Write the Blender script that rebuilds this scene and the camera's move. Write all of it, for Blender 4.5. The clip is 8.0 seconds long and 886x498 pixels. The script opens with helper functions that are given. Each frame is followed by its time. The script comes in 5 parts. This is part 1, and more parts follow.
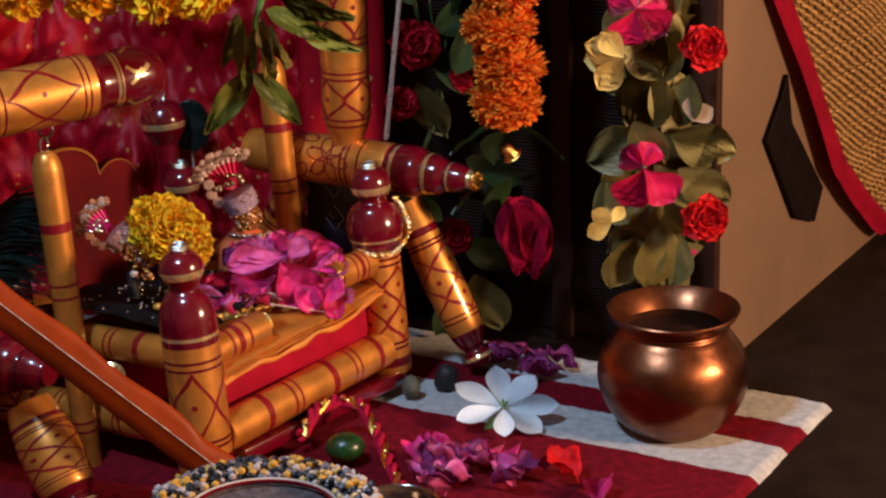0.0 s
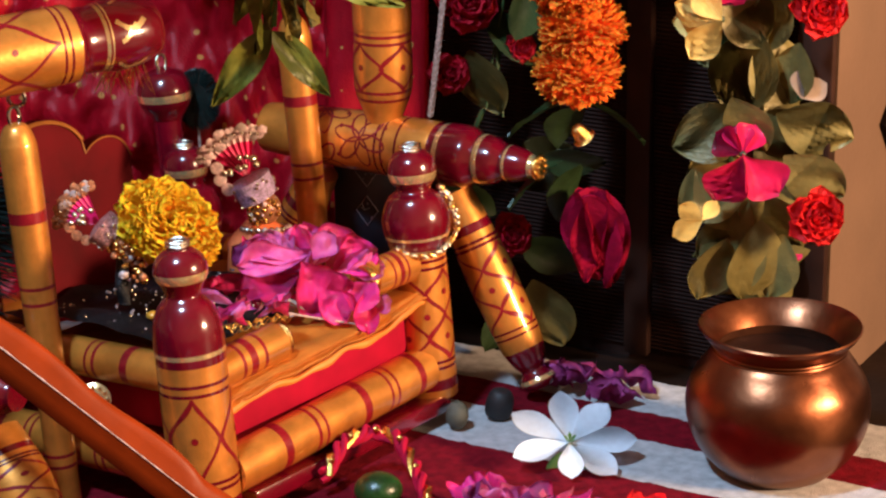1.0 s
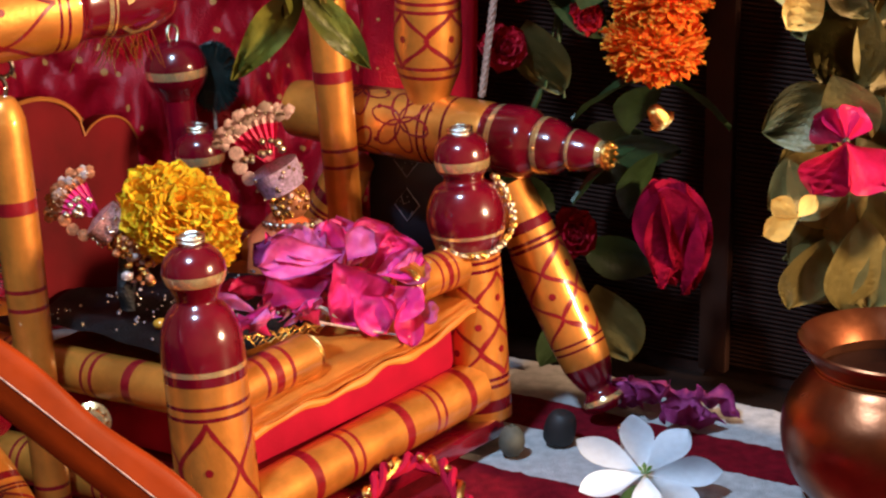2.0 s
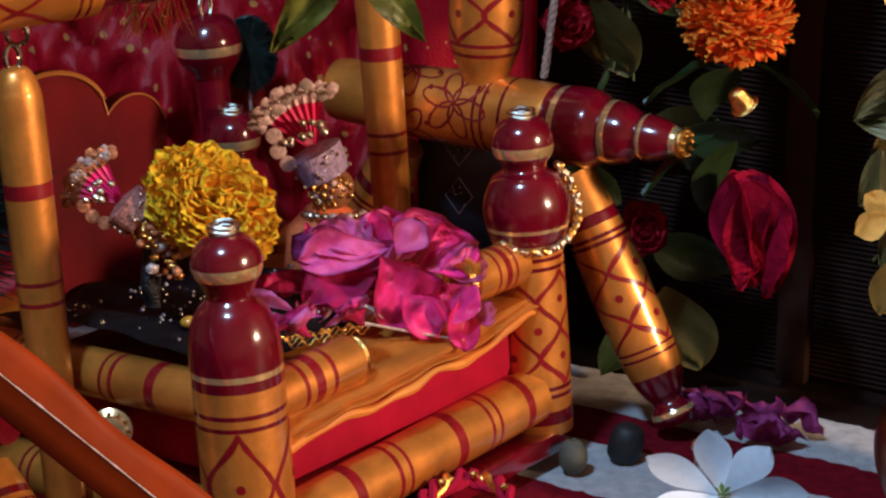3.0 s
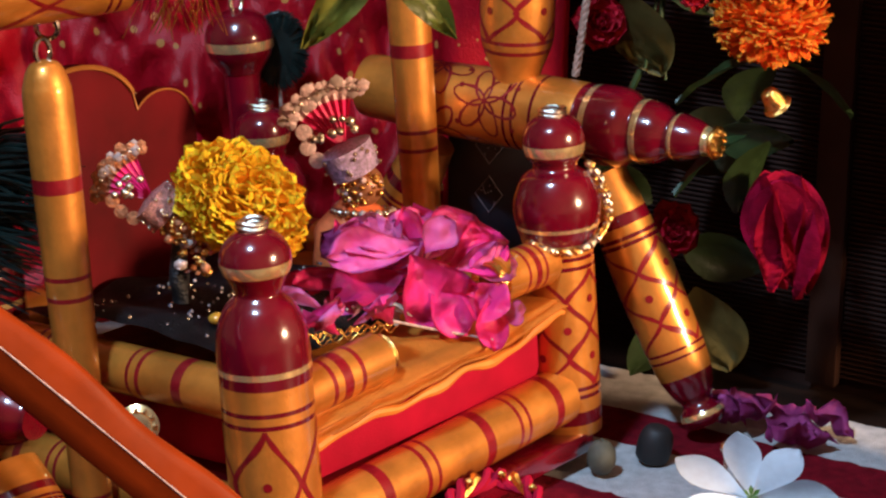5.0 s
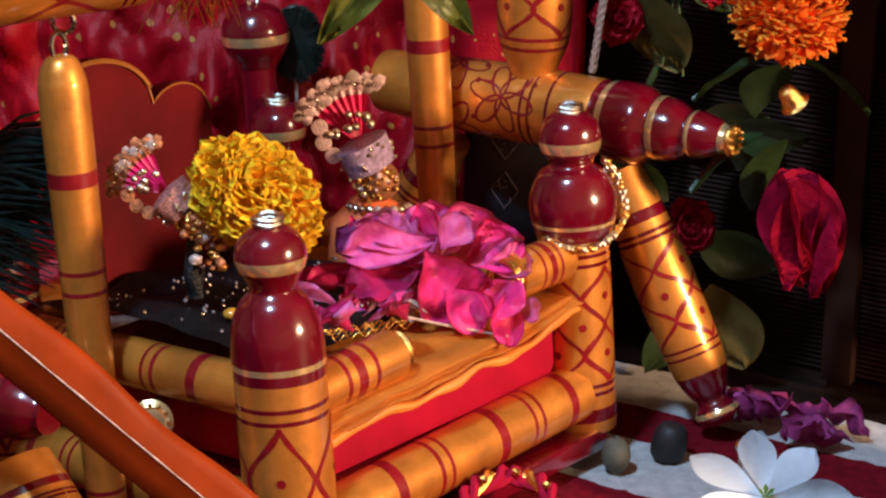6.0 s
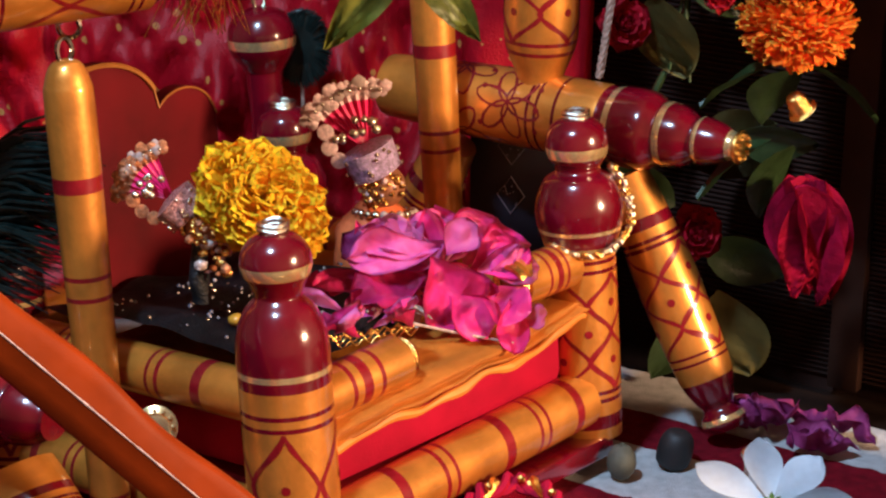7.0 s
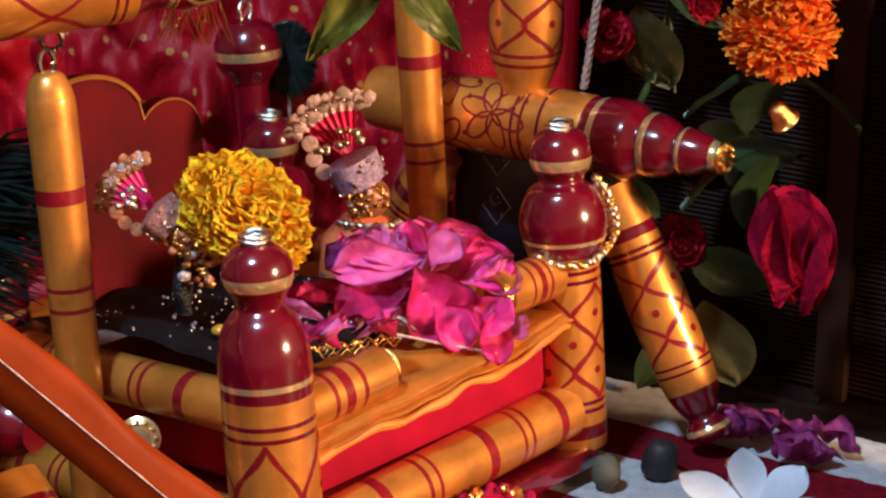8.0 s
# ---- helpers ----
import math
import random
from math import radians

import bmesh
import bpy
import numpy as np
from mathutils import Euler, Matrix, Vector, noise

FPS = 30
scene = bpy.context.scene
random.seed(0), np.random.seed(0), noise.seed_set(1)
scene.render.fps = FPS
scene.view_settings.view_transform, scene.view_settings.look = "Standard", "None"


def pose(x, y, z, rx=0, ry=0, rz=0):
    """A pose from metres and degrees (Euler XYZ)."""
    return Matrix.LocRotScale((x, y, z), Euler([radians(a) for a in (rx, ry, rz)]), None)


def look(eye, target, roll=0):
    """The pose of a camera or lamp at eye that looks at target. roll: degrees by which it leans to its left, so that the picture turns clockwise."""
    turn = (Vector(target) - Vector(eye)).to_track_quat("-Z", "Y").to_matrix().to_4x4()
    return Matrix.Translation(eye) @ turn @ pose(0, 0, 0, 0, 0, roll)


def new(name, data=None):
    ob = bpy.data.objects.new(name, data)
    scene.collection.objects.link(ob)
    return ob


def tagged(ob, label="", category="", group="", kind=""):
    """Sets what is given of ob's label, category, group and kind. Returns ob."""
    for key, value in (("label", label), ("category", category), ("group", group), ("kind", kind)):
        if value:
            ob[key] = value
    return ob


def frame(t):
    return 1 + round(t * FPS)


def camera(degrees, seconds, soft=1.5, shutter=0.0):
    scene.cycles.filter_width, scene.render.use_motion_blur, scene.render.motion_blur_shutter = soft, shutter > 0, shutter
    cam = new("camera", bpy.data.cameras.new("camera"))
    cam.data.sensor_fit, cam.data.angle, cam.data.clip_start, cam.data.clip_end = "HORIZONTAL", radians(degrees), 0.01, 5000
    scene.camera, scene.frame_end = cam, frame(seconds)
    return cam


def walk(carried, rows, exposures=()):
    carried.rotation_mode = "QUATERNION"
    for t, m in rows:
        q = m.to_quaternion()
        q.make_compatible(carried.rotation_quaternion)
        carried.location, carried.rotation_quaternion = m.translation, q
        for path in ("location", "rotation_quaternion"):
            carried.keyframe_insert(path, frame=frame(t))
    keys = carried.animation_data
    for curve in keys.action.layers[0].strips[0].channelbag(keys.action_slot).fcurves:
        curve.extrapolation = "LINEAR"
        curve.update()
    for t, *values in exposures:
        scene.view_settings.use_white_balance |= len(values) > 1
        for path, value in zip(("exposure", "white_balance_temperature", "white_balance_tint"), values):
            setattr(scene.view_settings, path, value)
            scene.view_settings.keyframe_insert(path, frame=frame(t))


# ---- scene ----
cam = camera(22, 8.0, soft=2.3)
PATH = [
    (0.0, look((0.0000, -1.1515, 0.4954), (-0.0001, -0.3952, 0.2345), -1.50)),
    (0.5, look((-0.0005, -1.0537, 0.4669), (-0.0100, -0.2990, 0.2018), -1.41)),
    (1.0, look((-0.0174, -0.9467, 0.4265), (-0.0236, -0.1908, 0.1648), -0.90)),
    (1.5, look((-0.0277, -0.8767, 0.4016), (-0.0351, -0.1203, 0.1412), -0.73)),
    (3.0, look((-0.0487, -0.7348, 0.3474), (-0.0672, 0.0221, 0.0890), -0.08)),
    (3.5, look((-0.0412, -0.7333, 0.3519), (-0.0720, 0.0216, 0.0888), -0.11)),
    (4.0, look((-0.0439, -0.7318, 0.3482), (-0.0756, 0.0240, 0.0878), -0.02)),
    (4.5, look((-0.0491, -0.7315, 0.3462), (-0.0768, 0.0249, 0.0872), 0.18)),
    (6.0, look((-0.0497, -0.7287, 0.3476), (-0.0831, 0.0263, 0.0853), 0.43)),
    (6.5, look((-0.0474, -0.7274, 0.3518), (-0.0857, 0.0263, 0.0864), 0.44)),
    (7.0, look((-0.0501, -0.7257, 0.3495), (-0.0853, 0.0290, 0.0865), 0.60)),
    (7.5, look((-0.0501, -0.7264, 0.3471), (-0.0833, 0.0298, 0.0880), 0.55)),
    (8.0, look((-0.0431, -0.7267, 0.3499), (-0.0797, 0.0292, 0.0906), 0.47)),
]
EXPOSURES = [(0.0, -0.88, 5950, 10), (0.5, -0.55, 5950, 10), (1.0, -0.18, 5950, 10), (2.75, -0.12, 5950, 10), (3.0, -0.85, 5500, 8), (3.35, -1.42, 4700, 4),
             (4.1, -1.72, 4500, 3), (4.4, -0.45, 5500, 8), (4.6, -0.30, 5950, 10), (5.8, -0.32, 5950, 10), (6.5, -0.28, 5950, 10), (7.5, -0.16, 5950, 10), (8.0, -0.26, 5950, 10)]
walk(cam, PATH, EXPOSURES)

# ---- light: a warm bulb to the right, a cool tube lamp above to the left, a dim room ----
world = bpy.data.worlds.new("world")
scene.world = world
world.use_nodes = True
world.node_tree.nodes["Background"].inputs[0].default_value = (0.9, 0.55, 0.42, 1)
world.node_tree.nodes["Background"].inputs[1].default_value = 0.15


def area_lamp(name, eye, target, size, watts, colour):
    data = bpy.data.lights.new(name, "AREA")
    data.shape, data.size, data.energy, data.color = "DISK", size, watts, colour
    ob = new(name, data)
    ob.matrix_world = look(eye, target)
    return ob


bulb = bpy.data.lights.new("warm_bulb", "POINT")
bulb.energy, bulb.color, bulb.shadow_soft_size = 88.0, (1.0, 0.62, 0.34), 0.075
new("warm_bulb", bulb).location = (0.80, -0.45, 0.36)
area_lamp("cool_tube_lamp", (-0.30, -0.46, 0.88), (0.03, 0.0, 0.03), 0.09, 12.5, (0.56, 0.78, 1.0))


# ---- materials ----
def mat(name, base, rough=0.5, metal=0.0, var=0.15, scale=60.0, bump=0.0, bscale=400.0, coat=0.0, sheen=0.0,
        sub=0.0, second=None, spec=0.5):
    m = bpy.data.materials.new(name)
    m.use_nodes = True
    nt = m.node_tree
    b = nt.nodes["Principled BSDF"]
    tc = nt.nodes.new("ShaderNodeTexCoord")
    n1 = nt.nodes.new("ShaderNodeTexNoise")
    n1.inputs["Scale"].default_value, n1.inputs["Detail"].default_value = scale, 6
    nt.links.new(tc.outputs["Object"], n1.inputs["Vector"])
    ramp = nt.nodes.new("ShaderNodeMapRange")
    ramp.inputs["From Min"].default_value, ramp.inputs["From Max"].default_value = 0.3, 0.7
    nt.links.new(n1.outputs[0], ramp.inputs["Value"])
    mix = nt.nodes.new("ShaderNodeMix")
    mix.data_type = "RGBA"
    dark = second or tuple(c * (1 - var * 2) for c in base)
    lite = base if second else tuple(min(1, c * (1 + var)) for c in base)
    mix.inputs[6].default_value, mix.inputs[7].default_value = (*dark, 1), (*lite, 1)
    nt.links.new(ramp.outputs[0], mix.inputs[0])
    nt.links.new(mix.outputs[2], b.inputs["Base Color"])
    b.inputs["Metallic"].default_value = metal
    b.inputs["Coat Weight"].default_value, b.inputs["Coat Roughness"].default_value = coat, 0.08
    b.inputs["Sheen Weight"].default_value = sheen
    b.inputs["Subsurface Weight"].default_value = sub
    b.inputs["Subsurface Radius"].default_value = tuple(0.0005 + 0.0035 * c for c in base)
    b.inputs["Subsurface Scale"].default_value = 1.0
    b.inputs["Specular IOR Level"].default_value = spec
    n2 = nt.nodes.new("ShaderNodeTexNoise")
    n2.inputs["Scale"].default_value, n2.inputs["Detail"].default_value = bscale, 4
    nt.links.new(tc.outputs["Object"], n2.inputs["Vector"])
    rr = nt.nodes.new("ShaderNodeMapRange")
    rr.inputs["To Min"].default_value, rr.inputs["To Max"].default_value = max(0.02, rough - 0.08), rough + 0.1
    nt.links.new(n2.outputs[0], rr.inputs["Value"])
    nt.links.new(rr.outputs[0], b.inputs["Roughness"])
    if bump:
        bp = nt.nodes.new("ShaderNodeBump")
        bp.inputs["Strength"].default_value, bp.inputs["Distance"].default_value = bump, 0.001
        nt.links.new(n2.outputs[0], bp.inputs["Height"])
        nt.links.new(bp.outputs[0], b.inputs["Normal"])
    return m


GOLD = mat("gold_lacquer", (0.70, 0.265, 0.036), 0.40, 0.60, 0.16, 70, 0.10, 500, coat=0.8)
RED = mat("red_lacquer", (0.130, 0.0010, 0.009), 0.2, 0.0, 0.15, 70, 0.03, 500, coat=0.8)
LINE = mat("red_paint_line", (0.22, 0.005, 0.010), 0.3, 0.0, 0.15, 200, coat=0.3)
BRIGHTGOLD = mat("bright_gold_paint", (0.95, 0.66, 0.30), 0.22, 0.75, 0.1, 200, 0.05)
METALGOLD = mat("gold_metal", (0.85, 0.52, 0.14), 0.2, 1.0, 0.1, 300, 0.3, 2500)
SILVER = mat("silver_metal", (0.75, 0.68, 0.55), 0.22, 1.0, 0.1, 300, 0.3, 2500)
STEEL = mat("steel", (0.38, 0.34, 0.32), 0.15, 1.0, 0.1, 60)
COPPER = mat("tarnished_copper", (0.36, 0.130, 0.056), 0.30, 1.0, 0.25, 32, 0.22, 110, second=(0.11, 0.038, 0.021))
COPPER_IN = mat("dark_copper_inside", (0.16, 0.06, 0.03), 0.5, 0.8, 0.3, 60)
WHITE_TERRY = mat("white_terry", (0.50, 0.49, 0.49), 0.95, 0, 0.12, 180, 1.0, 1400, spec=0.1)
RED_TERRY = mat("maroon_terry", (0.17, 0.004, 0.012), 0.95, 0, 0.2, 180, 1.0, 1400, spec=0.1)
DARKWOOD = mat("dark_wood", (0.014, 0.007, 0.005), 0.6, 0, 0.3, 25, 0.1, 300, spec=0.12)
SLAT = mat("dark_brown_slats", (0.026, 0.011, 0.008), 0.7, 0, 0.25, 60, 0.15, 500, spec=0.12)
DARKBOARD = mat("brown_varnished_board", (0.034, 0.013, 0.008), 0.55, 0, 0.25, 30, 0.1, 300, spec=0.2)
BEIGE = mat("beige_wall_paint", (0.155, 0.086, 0.050), 0.75, 0, 0.08, 14, 0.1, 300)
ROOM = mat("bounce_plaster", (0.62, 0.52, 0.45), 0.9, 0, 0.1, 4)
ORANGE_CLOTH = mat("orange_satin", (0.72, 0.25, 0.03), 0.5, 0, 0.12, 60, 0.3, 900)
RED_CLOTH = mat("red_cotton", (0.40, 0.003, 0.032), 0.75, 0, 0.12, 50, 0.3, 1200, spec=0.15)


# ---- mesh helpers ----
def link_mesh(name, bm, mats, angle=40):
    me = bpy.data.meshes.new(name)
    bmesh.ops.recalc_face_normals(bm, faces=bm.faces[:])
    bm.to_mesh(me)
    bm.free()
    for m in mats if isinstance(mats, (list, tuple)) else [mats]:
        me.materials.append(m)
    for p in me.polygons:
        p.use_smooth = True
    me.set_sharp_from_angle(angle=radians(angle))
    return new(name, me)


def part(name, bm, mats, parent, label="", m=None, angle=40):
    ob = link_mesh(name, bm, mats, angle)
    ob.parent = parent
    if m is not None:
        ob.matrix_basis = m
    if label:
        tagged(ob, label)
    return ob


def thing(name, label, category, m=None, group="", kind=""):
    ob = new(name)
    ob.empty_display_size = 0.01
    if m is not None:
        ob.matrix_basis = m
    return tagged(ob, label, category, group, kind)


def single(name, bm, mats, label, category, m=None, group="", kind="", angle=40):
    ob = link_mesh(name, bm, mats, angle)
    if m is not None:
        ob.matrix_basis = m
    return tagged(ob, label, category, group, kind)


def along(a, b):
    """The pose whose origin is a and whose z axis points at b."""
    a, b = Vector(a), Vector(b)
    return Matrix.Translation(a) @ (b - a).to_track_quat("Z", "Y").to_matrix().to_4x4()


def lathe(bm, profile, seg=40, m=Matrix.Identity(4), cap=True):
    """profile: (radius, z, material index of the stretch that begins here)."""
    rings = []
    for r, z, _ in profile:
        rings.append([bm.verts.new(m @ Vector((r * math.cos(6.28318 * k / seg), r * math.sin(6.28318 * k / seg), z))) for k in range(seg)])
    for i in range(len(rings) - 1):
        for k in range(seg):
            f = bm.faces.new((rings[i][k], rings[i][(k + 1) % seg], rings[i + 1][(k + 1) % seg], rings[i + 1][k]))
            f.material_index = profile[i][2]
    if cap:
        for ring, mi in ((rings[0], profile[0][2]), (rings[-1], profile[-2][2])):
            bm.faces.new(ring).material_index = mi
    return bm


def smooth_profile(keys, steps=6):
    """Rounded profile through (radius, z, index) keys by a Catmull-Rom curve; a repeated z stays a sharp step."""
    out = []
    for i in range(len(keys) - 1):
        p0, p1, p2, p3 = keys[max(i - 1, 0)], keys[i], keys[i + 1], keys[min(i + 2, len(keys) - 1)]
        for s in range(steps):
            t = s / steps
            r, z = (0.5 * (2 * p1[j] + (p2[j] - p0[j]) * t + (2 * p0[j] - 5 * p1[j] + 4 * p2[j] - p3[j]) * t * t
                    + (3 * p1[j] - p0[j] - 3 * p2[j] + p3[j]) * t ** 3) for j in (0, 1))
            out.append((max(r, 0.0003), z, p1[2]))
    out.append(keys[-1])
    return out


def radius_at(profile, z):
    for (r0, z0, _), (r1, z1, _) in zip(profile, profile[1:]):
        if min(z0, z1) <= z <= max(z0, z1) and z1 != z0:
            return r0 + (r1 - r0) * (z - z0) / (z1 - z0)
    return profile[-1][0]


def tube(bm, pts, radius, seg=8, mi=0, closed=False):
    pts = [Vector(p) for p in pts]
    n = len(pts)
    rad = radius if callable(radius) else (lambda s: radius)
    rings, nrm = [], None
    for i, p in enumerate(pts):
        a = pts[(i - 1) % n] if closed else pts[max(i - 1, 0)]
        b = pts[(i + 1) % n] if closed else pts[min(i + 1, n - 1)]
        t = (b - a).normalized()
        if nrm is None:
            nrm = t.orthogonal().normalized()
        nrm = (nrm - nrm.dot(t) * t).normalized()
        bi = t.cross(nrm)
        r = rad(i / max(n - 1, 1))
        rings.append([bm.verts.new(p + r * (math.cos(6.28318 * k / seg) * nrm + math.sin(6.28318 * k / seg) * bi)) for k in range(seg)])
    for i in range(n if closed else n - 1):
        for k in range(seg):
            bm.faces.new((rings[i][k], rings[i][(k + 1) % seg], rings[(i + 1) % n][(k + 1) % seg], rings[(i + 1) % n][k])).material_index = mi
    if not closed:
        bm.faces.new(rings[0]).material_index = mi
        bm.faces.new(rings[-1]).material_index = mi
    return bm


def box(bm, sx, sy, sz, m=Matrix.Identity(4), bevel=0.0, mi=0):
    made = bmesh.ops.create_cube(bm, size=1.0, matrix=m @ Matrix.Diagonal((sx, sy, sz, 1)))
    faces = {f for v in made["verts"] for f in v.link_faces}
    for f in faces:
        f.material_index = mi
    if bevel:
        edges = list({e for f in faces for e in f.edges})
        out = bmesh.ops.bevel(bm, geom=edges, offset=bevel, segments=2, affect="EDGES", profile=0.5)
        for f in out["faces"]:
            f.material_index = mi
    return bm


def ball(bm, c, r, mi=0, sub=1, squash=(1, 1, 1)):
    made = bmesh.ops.create_icosphere(bm, subdivisions=sub, radius=r, matrix=Matrix.Translation(c) @ Matrix.Diagonal((*squash, 1)))
    for f in {f for v in made["verts"] for f in v.link_faces}:
        f.material_index = mi
    return bm


def ribbon(bm, prof, path, width=0.0008, lift=0.00016, mi=0):
    """A painted line on a turned surface: path of (angle, z)."""
    pts = []
    for i, (a, z) in enumerate(path):
        r = radius_at(prof, z)
        a0, z0 = path[max(i - 1, 0)]
        a1, z1 = path[min(i + 1, len(path) - 1)]
        t = Vector(((a1 - a0) * r, z1 - z0)).normalized()
        n = Vector((-t.y, t.x)) * width * (1.0 + 0.55 * noise.noise((path[0][0] * 7 + z * 190, a * 1.7, 2.0)))
        row = []
        for s in (-1, 1):
            aa, zz = a + s * n.x / r, z + s * n.y
            rr = radius_at(prof, zz) + lift
            row.append(bm.verts.new((rr * math.cos(aa), rr * math.sin(aa), zz)))
        pts.append(row)
    for p, q in zip(pts, pts[1:]):
        bm.faces.new((p[0], q[0], q[1], p[1])).material_index = mi


def spot(bm, prof, a, z, size=0.0013, lift=0.00018, mi=0):
    r = radius_at(prof, z)
    ring = []
    for k in range(10):
        aa, zz = a + size * math.cos(k * 0.62832) / r, z + size * math.sin(k * 0.62832)
        rr = radius_at(prof, zz) + lift
        ring.append(bm.verts.new((rr * math.cos(aa), rr * math.sin(aa), zz)))
    bm.faces.new(ring).material_index = mi


def petal(bm, m, length, width, cup=0.2, curl=0.3, mi=0, nu=5, nv=4, tip=0.7, wave=0.0, seed=0):
    """A petal or leaf from the origin along +y, its face up +z; tip: where it is widest; wave: ruffled rim."""
    rows = []
    for i in range(nu + 1):
        t = i / nu
        w = width * 0.5 * (math.sin(math.pi * min(1, t ** (math.log(0.5) / math.log(tip)))) ** 0.75 if 0 < t < 1 else 0.04)
        row = []
        for j in range(nv + 1):
            s = j / nv * 2 - 1
            z = curl * length * t * t + cup * width * s * s * math.sin(math.pi * min(t, 0.9))
            z += wave * length * t * math.sin(5 * s + 9 * t + seed * 1.7)
            row.append(bm.verts.new(m @ Vector((w * s, length * t, z))))
        rows.append(row)
    for i in range(nu):
        for j in range(nv):
            bm.faces.new((rows[i][j], rows[i][j + 1], rows[i + 1][j + 1], rows[i + 1][j])).material_index = mi


STAND = pose(0, 0, 0, 0, 0, -30)       # x: to the front of the altar, y: along the swing
SEAT = pose(-0.124, -0.074, 0.008, 0, 0, 52) @ pose(0, 0, 0, -5, 0, 0)

# ---- the setting ----
bm = bmesh.new()
box(bm, 1.5, 1.2, 0.03, pose(-0.05, -0.1, -0.0185, 0, 0, -30), 0.002)
tagged(link_mesh("tabletop", bm, DARKWOOD), "dark wooden altar table top", "table top", kind="structure")

# Unseen room shell, added around the altar; its pale plaster bounces the bulb's light.
bm = bmesh.new()
box(bm, 0.02, 4.4, 4.0, pose(2.2, 0, 0.8))
box(bm, 0.02, 4.4, 4.0, pose(-2.2, 0, 0.8))
tagged(link_mesh("wall_side", bm, ROOM), "unseen pale plaster wall added to close the room and bounce light", "wall", kind="structure")
bm = bmesh.new()
box(bm, 4.4, 0.02, 4.0, pose(0, -2.2, 0.8))
box(bm, 4.4, 0.02, 4.0, pose(0, 1.2, 0.8))
tagged(link_mesh("wall_far", bm, ROOM), "unseen pale plaster wall added to close the room and bounce light", "wall", kind="structure")
bm = bmesh.new()
box(bm, 4.4, 4.4, 0.02, pose(0, 0, 2.8))
tagged(link_mesh("ceiling", bm, ROOM), "unseen pale plaster ceiling added to close the room and bounce light", "ceiling", kind="structure")
bm = bmesh.new()
box(bm, 4.4, 4.4, 0.02, pose(0, 0, -0.75))
tagged(link_mesh("floor", bm, DARKWOOD), "unseen dark floor added to close the room", "floor", kind="structure")

# slatted back panel of the altar
bm = bmesh.new()
box(bm, 0.62, 0.006, 0.50, STAND @ pose(-0.21, 0.146, 0.235))
back = tagged(link_mesh("wall_back", bm, SLAT), "dark brown ridged panel behind the altar", "wall panel", kind="structure")
strip = bmesh.new()
box(strip, 0.62, 0.0018, 0.0011, bevel=0.0003)
strip_mesh = bpy.data.meshes.new("slat")
strip.to_mesh(strip_mesh)
strip.free()
strip_mesh.materials.append(SLAT)
for k in range(215):
    ob = new("slat", strip_mesh)
    ob.parent = back
    ob.matrix_basis = STAND @ pose(-0.21, 0.142, 0.004 + 0.0021 * k)

bm = bmesh.new()
box(bm, 0.02, 1.0, 0.9, STAND @ pose(0.092, 0.6368, 0.4335))
tagged(link_mesh("wall_right", bm, BEIGE), "beige painted wall beside the altar", "wall", kind="structure")


# upright boards that frame the ridged panel
for x, y, w in ((0.0925, 0.1337, 0.0175), (0.0015, 0.1385, 0.0130)):
    bm = bmesh.new()
    box(bm, w, 0.0055, 0.48, STAND @ pose(x, y, 0.241), 0.0008)
    part("upright_board", bm, DARKBOARD, back)


# ---- striped towel on the altar ----
def towel():
    bm = bmesh.new()
    x0, x1, y0, y1 = -0.62, 0.185, -0.32, 0.110
    nx, ny = 460, 80
    edges = [-9, 0.003, 0.0445, 0.073, 9]
    ys = sorted(set([y0 + (y1 - y0) * j / ny for j in range(ny + 1)] + edges[1:4]))
    grid = []
    for i in range(nx + 1):
        row = []
        for y in ys:
            x = x0 + (x1 - x0) * i / nx
            z = 0.0007 * noise.noise((x * 30, y * 30, 0)) + 0.0003 * noise.noise((x * 150, y * 150, 3)) + 0.00035 * noise.noise((x * 480, y * 160, 5))
            wob = 0.0015 * noise.noise((x * 25, y * 3, 7)) + 0.0011 * noise.noise((x * 210, y * 3, 2))
            drop = max(0, x - 0.177)
            row.append(bm.verts.new((x + 0.002 * noise.noise((0, y * 60, 1)) * (i == nx), y + wob, z - drop * 0.9)))
        grid.append(row)
    for i in range(nx):
        for j in range(len(ys) - 1):
            f = bm.faces.new((grid[i][j], grid[i + 1][j], grid[i + 1][j + 1], grid[i][j + 1]))
            mid = (ys[j] + ys[j + 1]) / 2
            f.material_index = 0 if (0.003 < mid < 0.0445 or mid > 0.073) else 1
    ex = bmesh.ops.extrude_face_region(bm, geom=bm.faces[:])
    bmesh.ops.translate(bm, verts=[v for v in ex["geom"] if isinstance(v, bmesh.types.BMVert)], vec=(0, 0, -0.0028))
    return single("towel", bm, [WHITE_TERRY, RED_TERRY], "maroon and white striped terry towel covering the altar top", "towel", STAND @ pose(0, 0, 0.0002))


towel()


